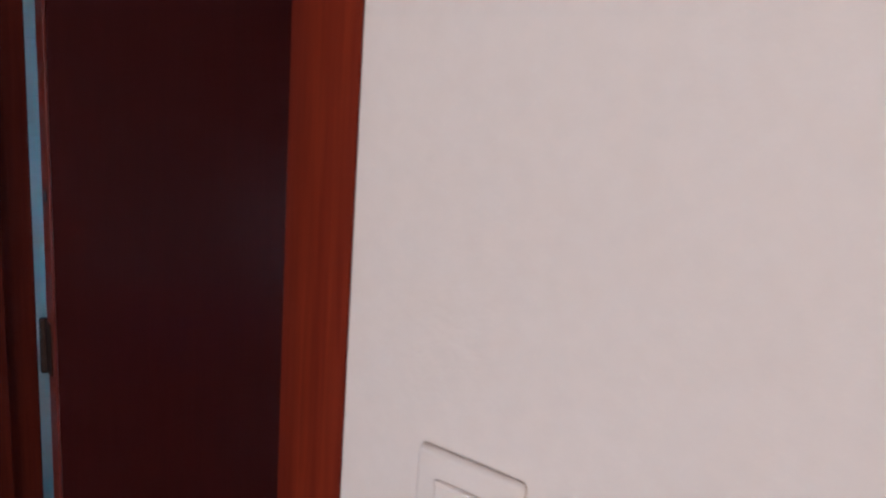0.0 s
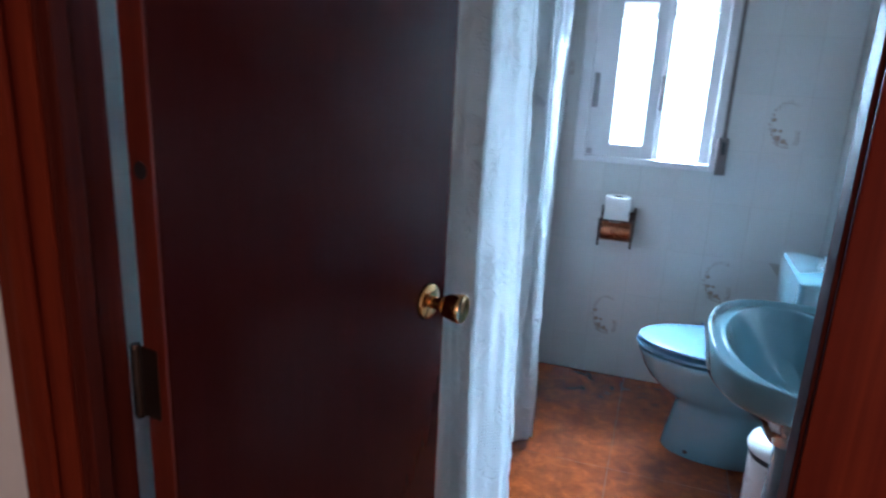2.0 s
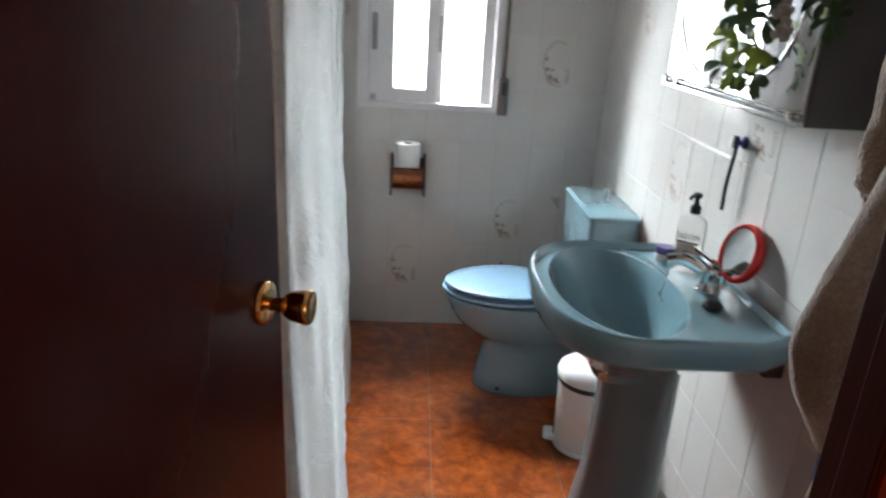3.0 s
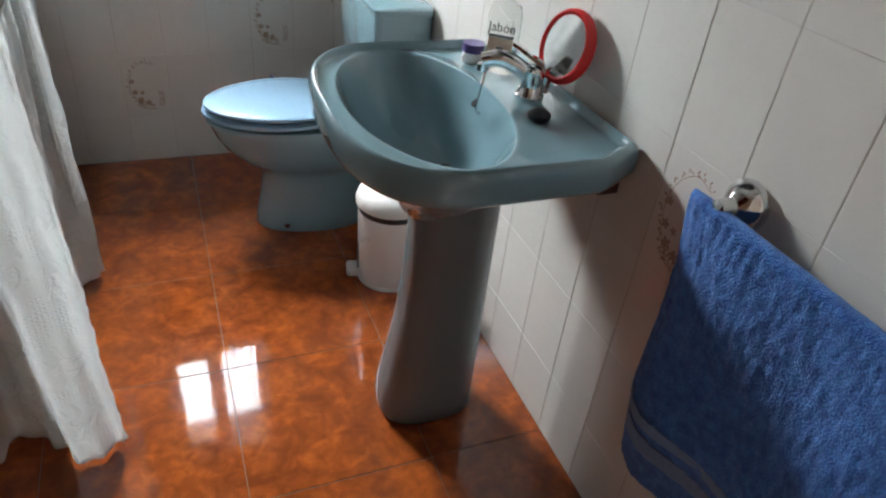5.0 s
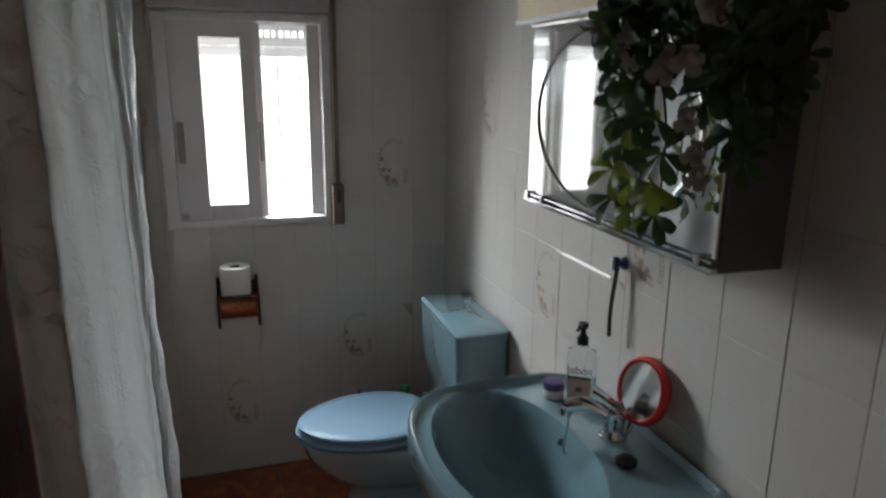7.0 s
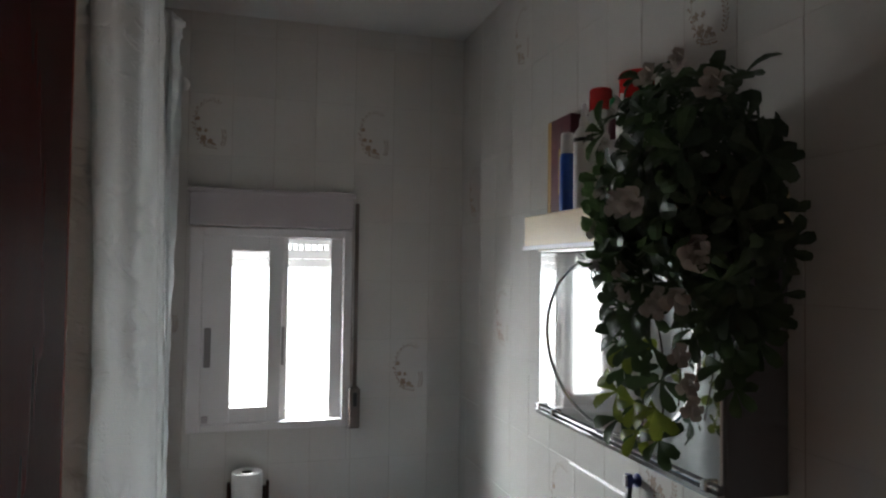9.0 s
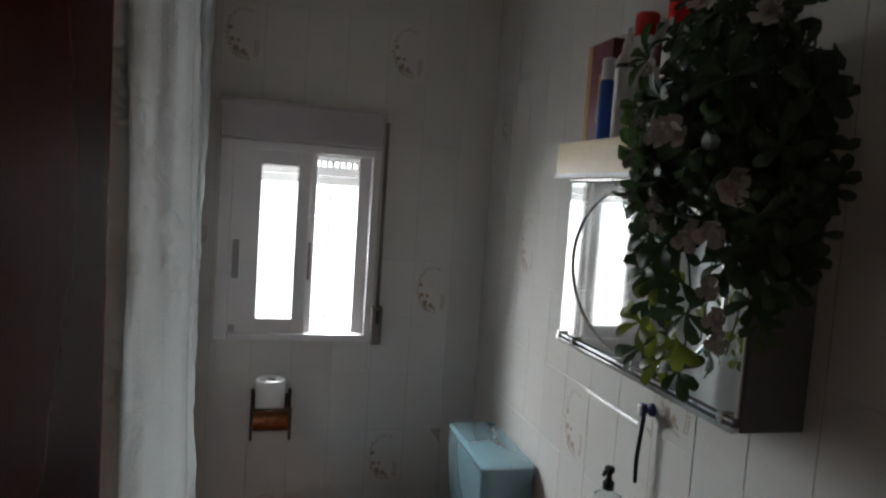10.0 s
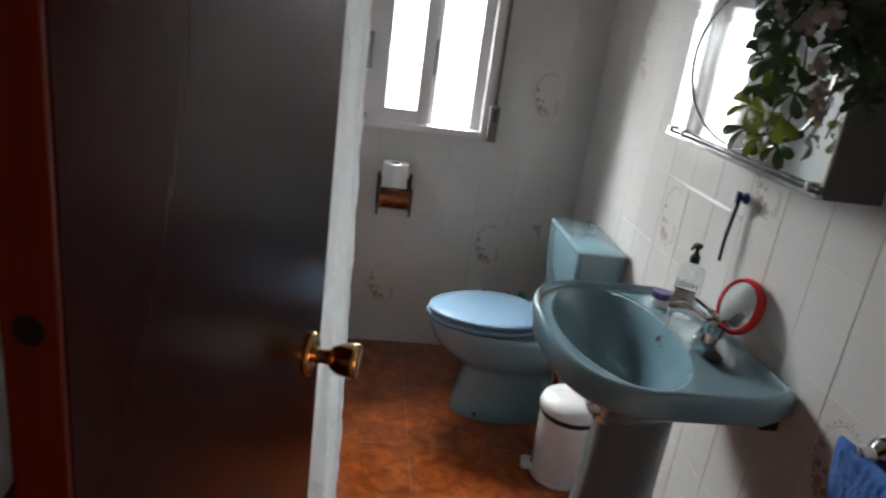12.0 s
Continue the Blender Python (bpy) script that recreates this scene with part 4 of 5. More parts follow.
def toiletries():
    k = thing("carton", "tall dark red and ochre carton on the cabinet", "box", "toiletries on the cabinet")
    part("box", box((-0.102, -1.138, TOP), (-0.055, -1.020, TOP + 0.236), 0.001), M_PACK, k)
    part("side_panel", box((-0.1035, -1.036, TOP + 0.002), (-0.054, -1.0185, TOP + 0.234), 0.001), M_GOLD, k, "ochre side panel")
    part("print_bar", box((-0.1035, -1.105, TOP + 0.05), (-0.102, -1.080, TOP + 0.16), 0.0003), M_GOLD, k)
    for name, label, y, x, r, h, mat, cap, capmat in (
            ("spray_can", "blue spray can with white top on the cabinet", -1.190, -0.135, 0.017, 0.13, M_BLUEPK, 0.045, M_WHITE),
            ("bottle", "white bottle with red cap on the cabinet", -1.178, -0.046, 0.030, 0.235, M_WHITE, 0.05, M_RED),
            ("bottle", "dark bottle with green cap on the cabinet", -1.275, -0.060, 0.020, 0.195, M_PACK, 0.045, M_GREENPK),
            ("bottle", "white bottle with broad red cap on the cabinet", -1.365, -0.070, 0.040, 0.215, M_WHITE, 0.055, M_RED),
            ("bottle", "pale bottle with clear cap on the cabinet", -1.052, -0.028, 0.022, 0.225, M_WHITE, 0.04, M_LABEL)):
        b = thing(name, label, "bottle", "toiletries on the cabinet", (x, y, TOP))
        part("body", lathe([(r * 0.95, 0), (r, 0.004), (r, h * 0.92), (r * 0.85, h)], seg=24), mat, b, smooth=True)
        part("cap", lathe([(r * 0.86, h - 0.002), (r * 0.88, h + 0.002), (r * 0.86, h + cap - 0.004), (r * 0.75, h + cap)], seg=24), capmat, b, smooth=True)
        if name == "bottle":
            part("label_band", lathe([(r * 1.01, h * 0.45), (r * 1.012, h * 0.46), (r * 1.012, h * 0.75), (r * 1.01, h * 0.76)], seg=24, caps=False), M_LABEL, b)
    n = thing("nozzle_bottle", "white bottle with a pointed nozzle on the cabinet", "bottle", "toiletries on the cabinet", (-0.122, -1.242, TOP))
    part("body", lathe([(0.021, 0), (0.022, 0.004), (0.022, 0.150), (0.020, 0.168), (0.012, 0.180)], seg=24), M_WHITE, n, smooth=True)
    part("nozzle", lathe([(0.011, 0.179), (0.010, 0.198), (0.007, 0.204), (0.005, 0.228), (0.003, 0.231)], seg=18), M_WHITE, n, smooth=True)
    part("print_band", lathe([(0.0222, 0.146), (0.0225, 0.147), (0.0225, 0.154), (0.0222, 0.155)], seg=24, caps=False), M_INK, n)


toiletries()


# ---- hanging artificial plant ----
def leaf_mesh(name, mat, length, width):
    bm = bmesh.new()
    mid, l, r = [], [], []
    for k in range(5):
        u = k / 4
        w = width * (0.14, 0.34, 0.74, 1.0, 0.66)[k]
        z = 0.18 * length * math.sin(u * 2.2) - 0.16 * length * u * u
        mid.append(bm.verts.new((u * length, 0, z)))
        l.append(bm.verts.new((u * length * 0.97, w / 2, z + 0.12 * w)))
        r.append(bm.verts.new((u * length * 0.97, -w / 2, z + 0.12 * w)))
    for k in range(4):
        bm.faces.new((mid[k], mid[k + 1], l[k + 1], l[k]))
        bm.faces.new((r[k], r[k + 1], mid[k + 1], mid[k]))
    return to_mesh(name, bm, mat, True)


def flower_mesh(name):
    bm = bmesh.new()
    rnd = random.Random(4)
    for ring, (cnt, size, lift) in enumerate(((5, 0.028, 0.55), (4, 0.023, 1.05), (3, 0.014, 1.35))):
        for i in range(cnt):
            a = 2 * math.pi * i / cnt + ring * 0.6 + rnd.uniform(-0.25, 0.25)
            L, tilt = size * rnd.uniform(0.75, 1.15), lift * rnd.uniform(0.6, 1.3)
            d, s = Vector((math.cos(a), math.sin(a), 0)), Vector((-math.sin(a), math.cos(a), 0))
            pts = []
            for u, w in ((0.05, 0.2), (0.4, 0.8), (0.8, 1.0), (1.0, 0.6)):
                p = d * L * u * math.cos(tilt * u) + Vector((0, 0, L * math.sin(tilt * u) * u))
                ruffle = [Vector((0, 0, rnd.uniform(-0.16, 0.16) * L * u)) for _ in range(3)]
                pts.append((bm.verts.new(p + s * w * L * 0.40 + ruffle[0]), bm.verts.new(p + ruffle[1]), bm.verts.new(p - s * w * L * 0.40 + ruffle[2])))
            for q, w in zip(pts, pts[1:]):
                bm.faces.new((q[0], q[1], w[1], w[0]))
                bm.faces.new((q[1], q[2], w[2], w[1]))
    return to_mesh(name, bm, M_PETAL, True)


def artificial_plant():
    p = thing("artificial_plant", "trailing artificial plant with green leaves and pinkish white flowers", "artificial plant")
    rnd = random.Random(11)
    leaves = [leaf_mesh("leaf", M_LEAF, 0.058, 0.0245), leaf_mesh("leaf", M_LEAF, 0.049, 0.0215), leaf_mesh("leaf", M_LEAF2, 0.057, 0.0245)]
    flower = flower_mesh("flower")
    made = [0]
    rest = ([], [])

    def place(me, m, name):
        if made[0] < 300:
            made[0] += 1
            o = new(name, me)
            o.parent = p
            o.matrix_local = m
        else:
            base = len(rest[0])
            rest[0].extend([tuple(m @ v.co) for v in me.vertices])
            rest[1].extend([tuple(base + i for i in f.vertices) for f in me.polygons])

    def cluster(at, axis, k, me, size=1.0):
        q = Vector(axis).to_track_quat("Z", "Y").to_matrix().to_4x4()
        for i in range(k):
            a = 2 * math.pi * i / k + rnd.uniform(-0.3, 0.3)
            m = Matrix.Translation(at) @ q @ Matrix.Rotation(a, 4, "Z") @ Matrix.Rotation(rnd.uniform(-0.7, 0.2), 4, "Y") @ Matrix.Rotation(rnd.uniform(-0.5, 0.5), 4, "X") @ Matrix.Scale(size * rnd.uniform(0.8, 1.15), 4)
            place(me, m, "leaf")

    def fan(at, face, turn, k, me, size):
        """Leaves spread like fingers round one direction, their upper sides turned towards face."""
        for i in range(k):
            z = (Vector(face) + Vector((rnd.uniform(-0.35, 0.35), rnd.uniform(-0.35, 0.35), rnd.uniform(-0.35, 0.35)))).normalized()
            a = turn + radians(200) * (i / (k - 1) - 0.5) + rnd.uniform(-0.15, 0.15)
            d = Vector((0, math.cos(a), math.sin(a)))
            x = (d - z * d.dot(z)).normalized()
            m = Matrix((x, z.cross(x), z)).transposed().to_4x4()
            place(me, Matrix.Translation(at) @ m @ Matrix.Scale(size * rnd.uniform(0.85, 1.12), 4), "leaf")
    # trailing strands in front of the mirror
    starts = [(-1.505, 1.318, -0.180), (-1.535, 1.44, -0.190), (-1.570, 1.308, -0.185), (-1.618, 1.306, -0.180), (-1.695, 1.47, -0.170), (-1.728, 1.40, -0.130), (-1.735, 1.47, -0.095)]
    for y, zend, x in starts:
        y0 = max(-1.53 + (y + 1.55) * 0.8, -1.73)
        side = y < -1.70
        y0 = y - 0.005 if side else y0
        pts = spline([(-0.11, y0 - 0.01, 1.75), (x + 0.005, y0, 1.70), (x - 0.01, y0 * 0.5 + y * 0.5, 1.55), (x + rnd.uniform(-0.012, 0.012), y + rnd.uniform(-0.015, 0.0), 1.42 if zend < 1.38 else (1.55 + zend) / 2), (x, y, zend)], 40)
        part("stem", tube(pts, 0.0016, 5), M_STEM, p)
        for n, i in enumerate(range(7, 40, 4)):
            q = pts[i]
            sway = 0.7 if n % 2 else -0.7
            turn = radians(-90) + sway + rnd.uniform(-0.35, 0.35)
            at = q + Vector((-0.010, 0.012 * math.cos(turn), 0.012 * math.sin(turn)))
            backlit = y > -1.65 and q.z < zend + 0.06 and rnd.random() < 0.6
            fan(at, (-0.85, -0.35, 0.30), turn, 5, leaves[2] if backlit else leaves[rnd.randrange(2)], rnd.uniform(0.72, 0.92))
    # the dense head on the shelf
    for i in range(135):
        a, h = rnd.uniform(0, 2 * math.pi), rnd.uniform(-1, 1)
        d = Vector((math.cos(a) * math.sqrt(1 - h * h), math.sin(a) * math.sqrt(1 - h * h), h))
        s = rnd.uniform(0.55, 1.0)
        c = Vector((-0.150, -1.600, 1.715)) + Vector((d.x * 0.105, d.y * 0.182, d.z * 0.205)) * s
        c.x = min(c.x, -0.035)
        if c.z < TOP + 0.03 and c.x > -0.175 and c.y > -1.71:
            c.x = -0.175 - rnd.uniform(0.0, 0.05)
        cluster(c, d + Vector((-0.4, 0, 0.2)), 5, leaves[rnd.randrange(2)], rnd.uniform(0.8, 1.05))
    # foliage falling over the end of the shelf, beside the cabinet
    for i in range(34):
        c = Vector((rnd.uniform(-0.19, -0.05), rnd.uniform(-1.755, -1.715), rnd.uniform(1.50, 1.78)))
        cluster(c, (rnd.uniform(-0.8, 0.1), -0.9, rnd.uniform(-0.5, 0.3)), 5, leaves[rnd.randrange(2)], rnd.uniform(0.75, 1.0))
    me = bpy.data.meshes.new("foliage")
    me.from_pydata(rest[0], [], rest[1])
    me.materials.append(M_LEAF)
    fo = new("foliage", me)
    fo.parent = p
    fo["kind"] = "stuff"
    for i in range(19):
        a, h = rnd.uniform(0.5 * math.pi, 1.5 * math.pi), rnd.uniform(-0.9, 0.8)
        d = Vector((math.cos(a) * math.sqrt(1 - h * h), math.sin(a + 0.6) * math.sqrt(1 - h * h), h))
        c = Vector((-0.155, -1.58, 1.70)) + Vector((d.x * 0.120, d.y * 0.215, d.z * 0.22))
        if c.z < TOP + 0.03:
            c.x = min(c.x, -0.21)
        f = new("flower", flower)
        f.parent = p
        f.matrix_local = Matrix.Translation(c) @ (d + Vector((-0.5, -0.4, 0))).to_track_quat("Z", "Y").to_matrix().to_4x4() @ Matrix.Scale(rnd.uniform(0.62, 1.0), 4)
    for y, z in ((-1.475, 1.575), (-1.56, 1.56), (-1.66, 1.52), (-1.715, 1.44), (-1.735, 1.40), (-1.745, 1.37), (-1.47, 1.63)):
        f = new("flower", flower)
        f.parent = p
        f.matrix_local = Matrix.Translation((-0.215, y, z)) @ Vector((-0.7, -0.7, 0.1)).to_track_quat("Z", "Y").to_matrix().to_4x4() @ Matrix.Scale(0.7, 4)
    pot = part("pot", lathe([(0.045, 0), (0.060, 0.05), (0.062, 0.055), (0.050, 0.05), (0.02, 0.048)], (-0.085, -1.58, TOP), 24), M_IRON, p, "small dark pot", True)
    return p


artificial_plant()


# ---- towels ----
def towel_bar():
    b = thing("towel_bar", "chrome towel bar with domed mounts on the tiled wall", "towel bar")
    part("bar", tube([(-0.055, -1.885, 0.816), (-0.055, -2.36, 0.816)], 0.007, 12), M_CHROME, b, smooth=True)
    for y in (-1.905, -2.345):
        m = part("mount", lathe([(0.036, 0.0), (0.037, 0.004), (0.034, 0.014), (0.024, 0.026), (0.014, 0.034), (0.013, 0.058), (0.006, 0.062)], (0, 0, 0), 28, Matrix.Rotation(radians(-90), 4, "Y")), M_CHROME, b, "polished dome mount", True)
        m.location = (-0.001, y + 0.010, 0.830)
    return b


towel_bar()


def cloth_over(name, label, category, mat, y0, y1, ztop, zbot, x, thick, seed, bands=()):
    """A folded towel over a bar: front and back fall, soft ripples, rounded edges."""
    t = thing(name, label, category)

    def sheet(za, zb, grow, mt, nm):
        bm = bmesh.new()
        prof = []
        n = 84
        for k in range(n + 1):
            z = zb + (min(za, ztop) - zb) * k / n
            prof.append((-1, z))
        if za >= ztop:
            for k in range(1, 10):
                a = math.pi * k / 10
                prof.append((-math.cos(a), ztop + thick * 0.7 * math.sin(a)))
            for k in range(n + 1):
                prof.append((1, ztop - (ztop - zb - 0.05) * k / n))
        m = 120
        rows = []
        for i in range(m + 1):
            u = i / m
            y = y0 + (y1 - y0) * u
            row = []
            for s, z in prof:
                depth = max(0.0, (ztop - z) / (ztop - zb))
                w = 0.017 * math.sin(u * 11 + seed + depth) * depth + 0.016 * noise.noise(Vector((u * 3 + seed, z * 5, 1))) * (0.3 + depth)
                e = min(u, 1 - u) * 30
                w += 0.0024 * noise.noise(Vector((y * 85, z * 30, seed))) + 0.0020 * noise.noise(Vector((y * 190, z * 110, seed + 4)))
                th = (thick + grow) * (0.55 + 0.45 * min(1, e / 2))
                row.append(bm.verts.new((min(x + s * th + w * (1 if s < 0 else 0.3), -0.004), y + 0.010 * noise.noise(Vector((z * 4, u * 2, seed))) - 0.02 * depth * (1 - 2 * u), z)))
            rows.append(row)
        for a, b in zip(rows, rows[1:]):
            for k in range(len(prof) - 1):
                bm.faces.new((a[k], a[k + 1], b[k + 1], b[k]))
        for row in (rows[0], rows[-1]):
            if za >= ztop:
                bm.faces.new(row)
        ob = part(nm, bm, mt, t, smooth=True)
        ob.modifiers.new("thickness", "SOLIDIFY").thickness = 0.005 if za >= ztop else 0.003
        return ob
    sheet(9, zbot, 0.0, mat, "cloth")
    for za, zb in bands:
        sheet(za, zb, 0.004, M_TOWEL2, "woven_band")
    return t


cloth_over("blue_towel", "blue terry hand towel with pale woven bands over the bar", "towel", M_TOWEL, -1.848, -2.31, 0.822, 0.33, -0.055, 0.016, 1.7, ((0.475, 0.455), (0.435, 0.40)))


def bathrobe():
    r = thing("bathrobe", "beige terry bathrobe hanging in folds beside the door frame", "bathrobe")

    def layer(nm, edge, x1, y0, y1, seed, label=""):
        """One thick fold of terry: edge lists height and free edge from the top down."""
        line = spline([(x, 0, z) for z, x in edge], 44)
        rings, m = [], 52
        for k, e in enumerate(line):
            v = k / 43
            cx, hw, cy, hd = (e.x + x1) / 2, (x1 - e.x) / 2, (y0 + y1) / 2, (y1 - y0) / 2
            fade = min(1.0, 0.35 + v * 3, 0.45 + (1 - v) * 8)
            ring = []
            for i in range(m):
                a = 2 * math.pi * i / m
                c, q = math.cos(a), math.sin(a)
                px = cx + hw * abs(c) ** 0.45 * (1 if c > 0 else -1)
                hem = 0.25 * math.exp(-((px - e.x - 0.012) / 0.010) ** 2)
                wave = 0.30 * math.sin((px - e.x) * 42 + seed + 1.2 * v) + 0.25 * noise.noise(Vector((px * 14 + seed, v * 5, 2.0)))
                py = cy + hd * (abs(q) ** 0.6 * (1 if q > 0 else -1) * (0.75 + hem) + wave * 0.6) * fade
                tuft = 0.0022 * noise.noise(Vector((px * 90, e.z * 90, a * 2 + seed)))
                ring.append(Vector((px + tuft + 0.004 * noise.noise(Vector((v * 9, seed, a))), min(max(py + tuft, DOORWALL + 0.002), y1 + 0.012), e.z + 0.006 * math.sin(3 * a + seed) * (v > 0.95))))
            rings.append(ring)
        return part(nm, loft(rings), M_ROBE, r, label, True)
    layer("front_panel", [(1.60, -0.34), (1.50, -0.43), (1.36, -0.462), (1.22, -0.468), (1.12, -0.471), (1.04, -0.484), (0.96, -0.500), (0.85, -0.512), (0.70, -0.505), (0.60, -0.495)], -0.10, DOORWALL + 0.004, -2.408, 0.4)
    layer("back_panel", [(1.62, -0.32), (1.50, -0.385), (1.36, -0.435), (1.26, -0.463), (1.19, -0.485), (1.145, -0.492), (1.11, -0.482), (1.07, -0.456), (1.03, -0.425), (1.005, -0.38)], -0.13, -2.410, -2.352, 2.2)
    layer("sleeve", [(1.60, -0.36), (1.50, -0.425), (1.40, -0.446), (1.32, -0.450), (1.275, -0.450), (1.258, -0.440)], -0.33, -2.356, -2.318, 4.0, "hanging sleeve with a turned cuff")
    part("hook", tube(spline([(-0.28, DOORWALL, 1.66), (-0.28, DOORWALL + 0.04, 1.655), (-0.28, DOORWALL + 0.06, 1.63), (-0.28, DOORWALL + 0.055, 1.60)], 10), 0.006, 8), M_CHROME, r)
    return r


bathrobe()


# ---- tiles, piece by piece ----
TW, TH = 0.149, 0.2230
Z0 = 1.066


def tile_mesh(w, h, t=0.006, b=0.0011, name="tile", mat=None, level=None):
    """A glazed tile lying in its own x-y plane, glaze towards +z."""
    bm = bmesh.new()
    lo = [bm.verts.new(p) for p in ((0, 0, 0), (w, 0, 0), (w, h, 0), (0, h, 0))]
    mi = [bm.verts.new((v.co.x, v.co.y, t - b * 0.7)) for v in lo]
    e = b if level is None else level
    hi = [bm.verts.new(p) for p in ((b, e, t), (w - b, e, t), (w - b, h - e, t), (b, h - e, t))]
    bm.faces.new(hi)
    for i in range(4):
        j = (i + 1) % 4
        bm.faces.new((lo[i], lo[j], mi[j], mi[i]))
        bm.faces.new((mi[i], mi[j], hi[j], hi[i]))
    return to_mesh(name, bm, mat or M_TILE)


def motif_mesh():
    """A sparse printed garland: an open ring of small leaves with a sprig beside it."""
    bm = bmesh.new()
    rnd = random.Random(7)

    def dab(x, y, a, l, w, mat=0):
        d, q = Vector((math.cos(a), math.sin(a), 0)), Vector((-math.sin(a), math.cos(a), 0))
        c = Vector((x, y, 0))
        f = bm.faces.new([bm.verts.new(c + d * l * math.cos(t) + q * w * math.sin(t)) for t in [2 * math.pi * k / 6 for k in range(6)]])
        f.material_index = mat

    def twig(pts, width):
        line = spline([(x, y, 0) for x, y in pts], 14)
        for a, b in zip(line, line[1:]):
            d = (b - a).normalized()
            q = Vector((-d.y, d.x, 0)) * width
            bm.faces.new([bm.verts.new(p) for p in (a - q, b - q, b + q, a + q)])
        return line

    def bloom(x, y, r):
        a0 = rnd.uniform(0, 1)
        for k in range(5):
            a = a0 + 2 * math.pi * k / 5
            dab(x + r * 0.65 * math.cos(a), y + r * 0.65 * math.sin(a), a, r * 0.52, r * 0.36, 1)
        dab(x, y, 0, r * 0.25, r * 0.25)
    main = twig([(0.104, 0.186), (0.070, 0.196), (0.036, 0.168), (0.022, 0.122), (0.032, 0.072), (0.060, 0.038)], 0.0007)
    for k, p in enumerate(main):
        for side in (-1, 1):
            a = 1.6 + 0.14 * k + side * rnd.uniform(0.5, 1.2)
            r = rnd.uniform(0.006, 0.012)
            big = 0.75 + 0.45 * k / 13
            dab(p.x + r * math.cos(a), p.y + r * math.sin(a), a, 0.0050 * big, 0.0019 * big, rnd.randrange(2))
    low = twig([(0.040, 0.046), (0.066, 0.034), (0.094, 0.030)], 0.0007)
    for p in low[1::2]:
        a = rnd.uniform(0.9, 2.2)
        dab(p.x + 0.007 * math.cos(a), p.y + 0.009, a, 0.0062, 0.0023, rnd.randrange(2))
        dab(p.x, p.y - 0.006, a + 1.2, 0.0050, 0.0019)
    for x, y, r in ((0.050, 0.060, 0.0115), (0.036, 0.090, 0.009), (0.074, 0.050, 0.010), (0.030, 0.130, 0.008), (0.058, 0.088, 0.007)):
        bloom(x, y, r)
    spr = twig([(0.116, 0.034), (0.122, 0.060), (0.118, 0.090)], 0.0006)
    for k, p in enumerate(spr[1::2]):
        for side in (-1, 1):
            dab(p.x + side * 0.0055, p.y + 0.002, 1.57 - side * 0.7, 0.0048, 0.0019, k % 2)
    return bm


MOTIF = [to_mesh("printed_garland", motif_mesh(), M_DECOR), to_mesh("printed_garland", motif_mesh(), M_DECOR2)]
MOTIF[0].materials.append(M_DECOR2)
MOTIF[1].materials.append(M_DECOR)
cache = {}


def tiles(parent, frame_m, u0, u1, ustart, holes, decor, gap=0.0021):
    """Tiles on one wall. frame_m takes (u, z, out) to the world; ustart is one vertical joint."""
    us, zs = [], []
    k = math.floor((u0 - ustart) / TW)
    while ustart + k * TW < u1 - 0.004:
        us.append((max(u0, ustart + k * TW), min(u1, ustart + (k + 1) * TW)))
        k += 1
    k = math.floor((0 - Z0) / TH)
    while Z0 + k * TH < H - 0.004:
        zs.append((max(0.0, Z0 + k * TH), min(H, Z0 + (k + 1) * TH)))
        k += 1
    rnd = random.Random(3)
    for a, b in us:
        if b - a < 0.006:
            continue
        for c, d in zs:
            if d - c < 0.006:
                continue
            pieces = [(a, b, c, d)]
            for h0, h1, h2, h3 in holes:
                nxt = []
                for p0, p1, p2, p3 in pieces:
                    if p1 <= h0 or p0 >= h1 or p3 <= h2 or p2 >= h3:
                        nxt.append((p0, p1, p2, p3))
                        continue
                    if p0 < h0:
                        nxt.append((p0, h0, p2, p3))
                    if p1 > h1:
                        nxt.append((h1, p1, p2, p3))
                    q0, q1 = max(p0, h0), min(p1, h1)
                    if p2 < h2:
                        nxt.append((q0, q1, p2, h2))
                    if p3 > h3:
                        nxt.append((q0, q1, h3, p3))
                pieces = nxt
            for p0, p1, p2, p3 in pieces:
                w, h = p1 - p0 - gap, p3 - p2 - 0.0003
                if w < 0.008 or h < 0.008:
                    continue
                key = (round(w, 3), round(h, 3))
                if key not in cache:
                    cache[key] = tile_mesh(w, h, level=0.0003)
                o = new("tile", cache[key])
                o.parent = parent
                o.matrix_local = frame_m @ Matrix.Translation((p0 + gap / 2, p2 + 0.00015, -0.006 + rnd.uniform(-0.0003, 0.0003))) @ Matrix.Rotation(rnd.uniform(-0.0022, 0.0022), 4, "Y") @ Matrix.Rotation(rnd.uniform(-0.0022, 0.0022), 4, "X")
                if any(p0 < du < p1 and p2 < dz < p3 for du, dz in decor):
                    g = new("printed_garland", MOTIF[rnd.randrange(2)])
                    g.parent = o
                    g.matrix_local = Matrix.Translation((0, 0, 0.0063))


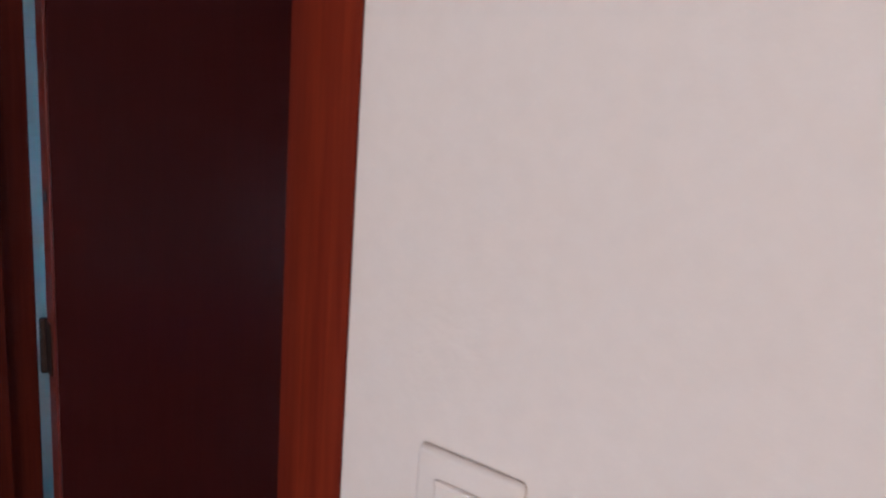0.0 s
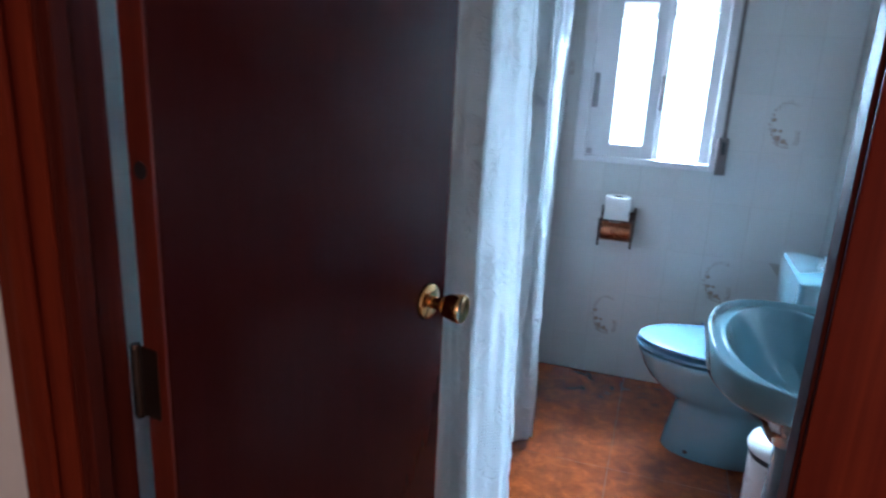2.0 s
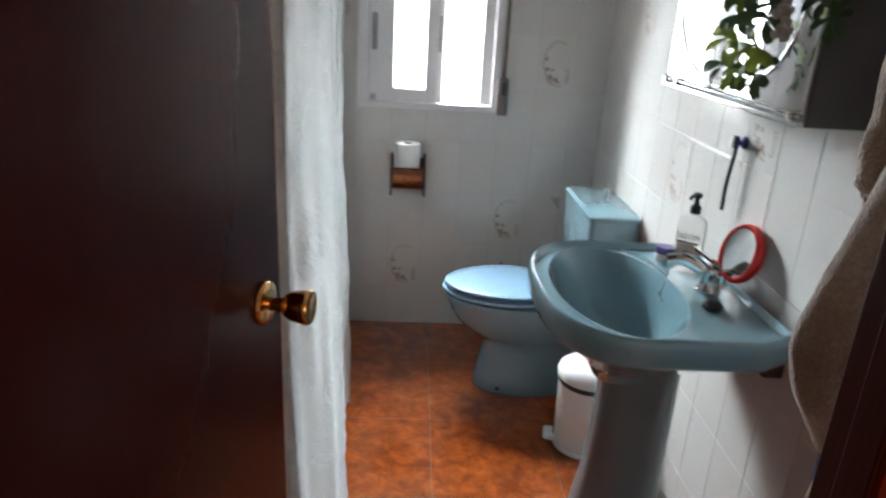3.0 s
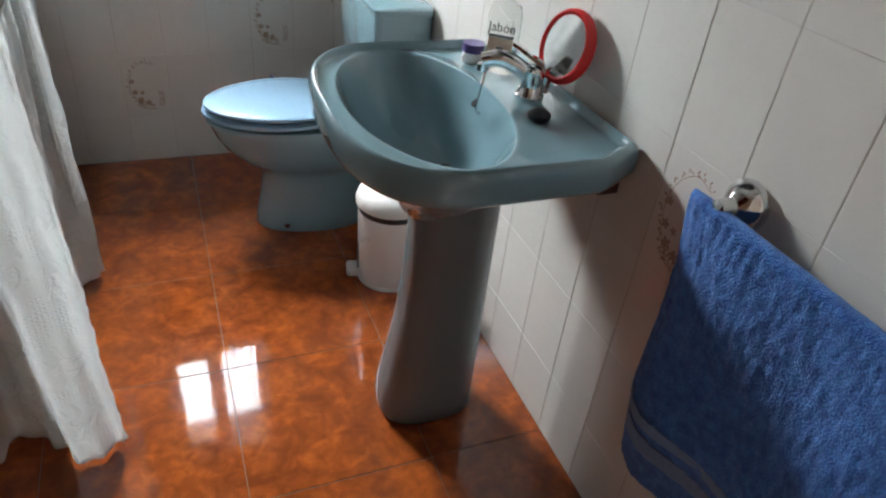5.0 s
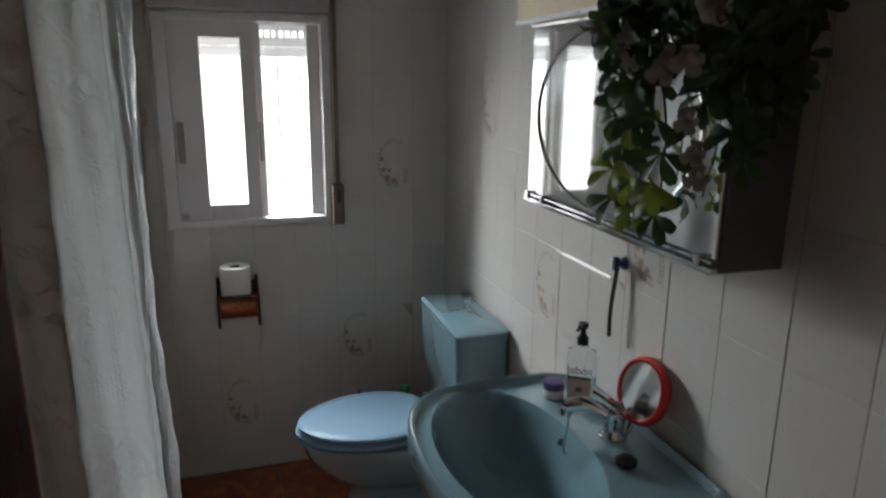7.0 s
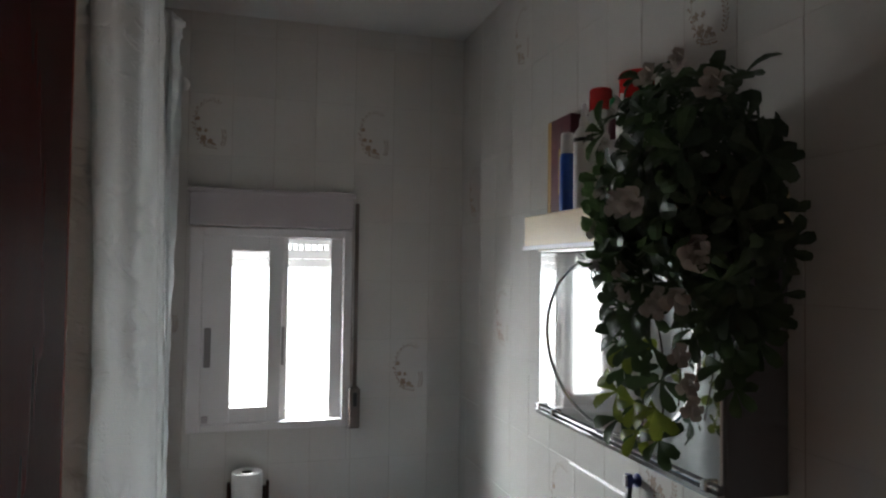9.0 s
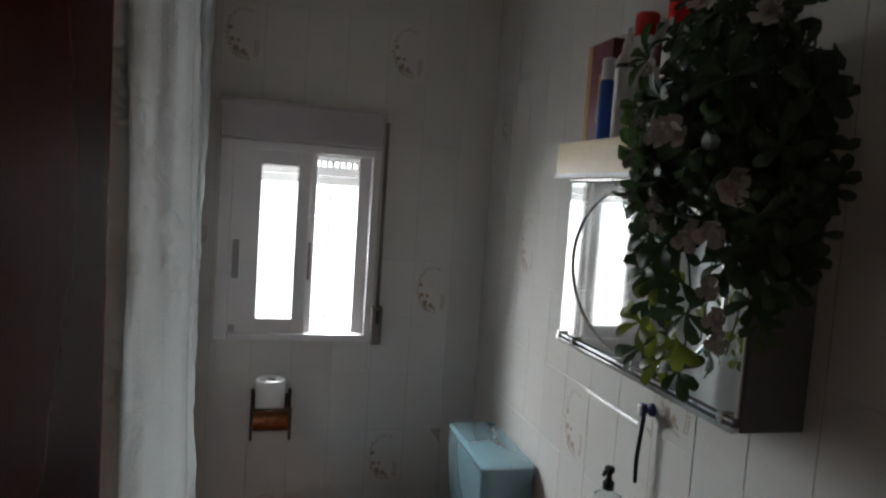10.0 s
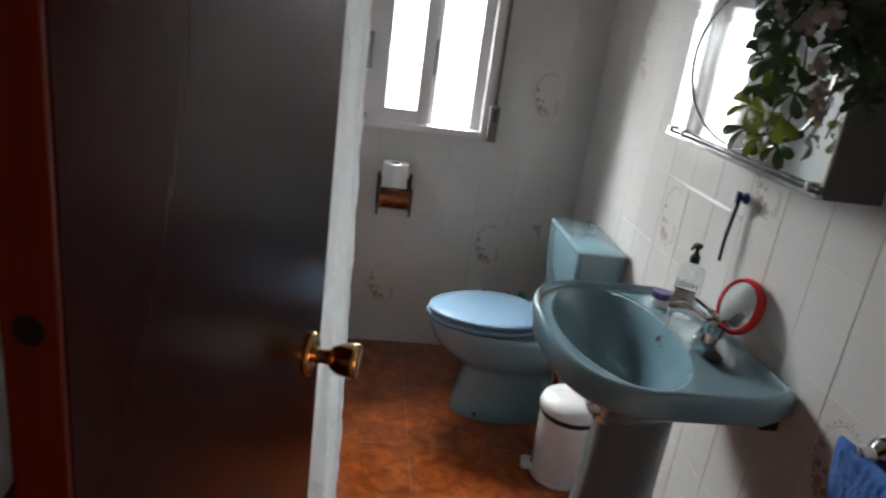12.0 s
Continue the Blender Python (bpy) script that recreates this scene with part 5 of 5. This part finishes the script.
# far wall: u runs with x, glaze towards -y
north_m = Matrix(((1, 0, 0, 0), (0, 0, -1, 0), (0, 1, 0, 0), (0, 0, 0, 1)))
tiles(wall_north, north_m, LEFT, 0.0, -0.132, [(-1.0, -0.445, 0.985, 1.69)],
      [(-0.95, 2.06), (-0.355, 2.06), (-0.207, 1.17), (-0.355, 0.50), (-0.80, 0.28), (-1.10, 1.4), (-1.25, 0.9), (-1.55, 1.8)], 0.0008)
# basin wall: u runs against y, glaze towards -x
east_m = Matrix(((0, 0, -1, 0), (-1, 0, 0, 0), (0, 1, 0, 0), (0, 0, 0, 1)))
tiles(wall_east, east_m, 0.0, -DOORWALL, 0.825, [],
      [(0.90, 0.95), (1.34, 1.17), (0.60, 2.25), (0.45, 1.40), (0.19, 1.82), (1.49, 2.05), (1.78, 0.74)])
west_m = Matrix(((0, 0, 1, LEFT), (1, 0, 0, 0), (0, 1, 0, 0), (0, 0, 0, 1)))
tiles(wall_west, west_m, DOORWALL, 0.0, -0.10, [], [])

# floor tiles, 40 cm
FT = 0.4032
fcache = {}
i0 = math.floor((LEFT + 0.282) / FT)
j0 = math.floor((DOORWALL + 0.773) / FT)
rnd = random.Random(5)
for i in range(i0, 2):
    for j in range(j0, 3):
        xa, xb = max(LEFT, -0.282 + i * FT), min(0.0, -0.282 + (i + 1) * FT)
        ya, yb = max(DOORWALL, -0.773 + j * FT), min(0.0, -0.773 + (j + 1) * FT)
        if xb - xa < 0.01 or yb - ya < 0.01:
            continue
        key = (round(xb - xa, 3), round(yb - ya, 3))
        if key not in fcache:
            fcache[key] = tile_mesh(xb - xa - 0.002, yb - ya - 0.002, 0.006, 0.0008, "floor_tile", M_FLOOR)
        o = new("floor_tile", fcache[key])
        o.parent = floor
        o.matrix_local = Matrix.Translation((xa + 0.001, ya + 0.001, -0.006)) @ Matrix.Rotation(rnd.uniform(-0.001, 0.001), 4, "X")

# Strip added along the joint, its face sloped to throw a window glint.
lip = [(0.0, 1.0600), (-0.0055, 1.0600), (-0.0055, 1.0615), (-0.0021, 1.0670), (0.0, 1.0670)]
part("tile_lip", loft([[Vector((x, y, z)) for x, z in lip] for y in (-1.218, -0.952)]), M_TILE, wall_east, "proud glazed tile edge sloped for a window glint")
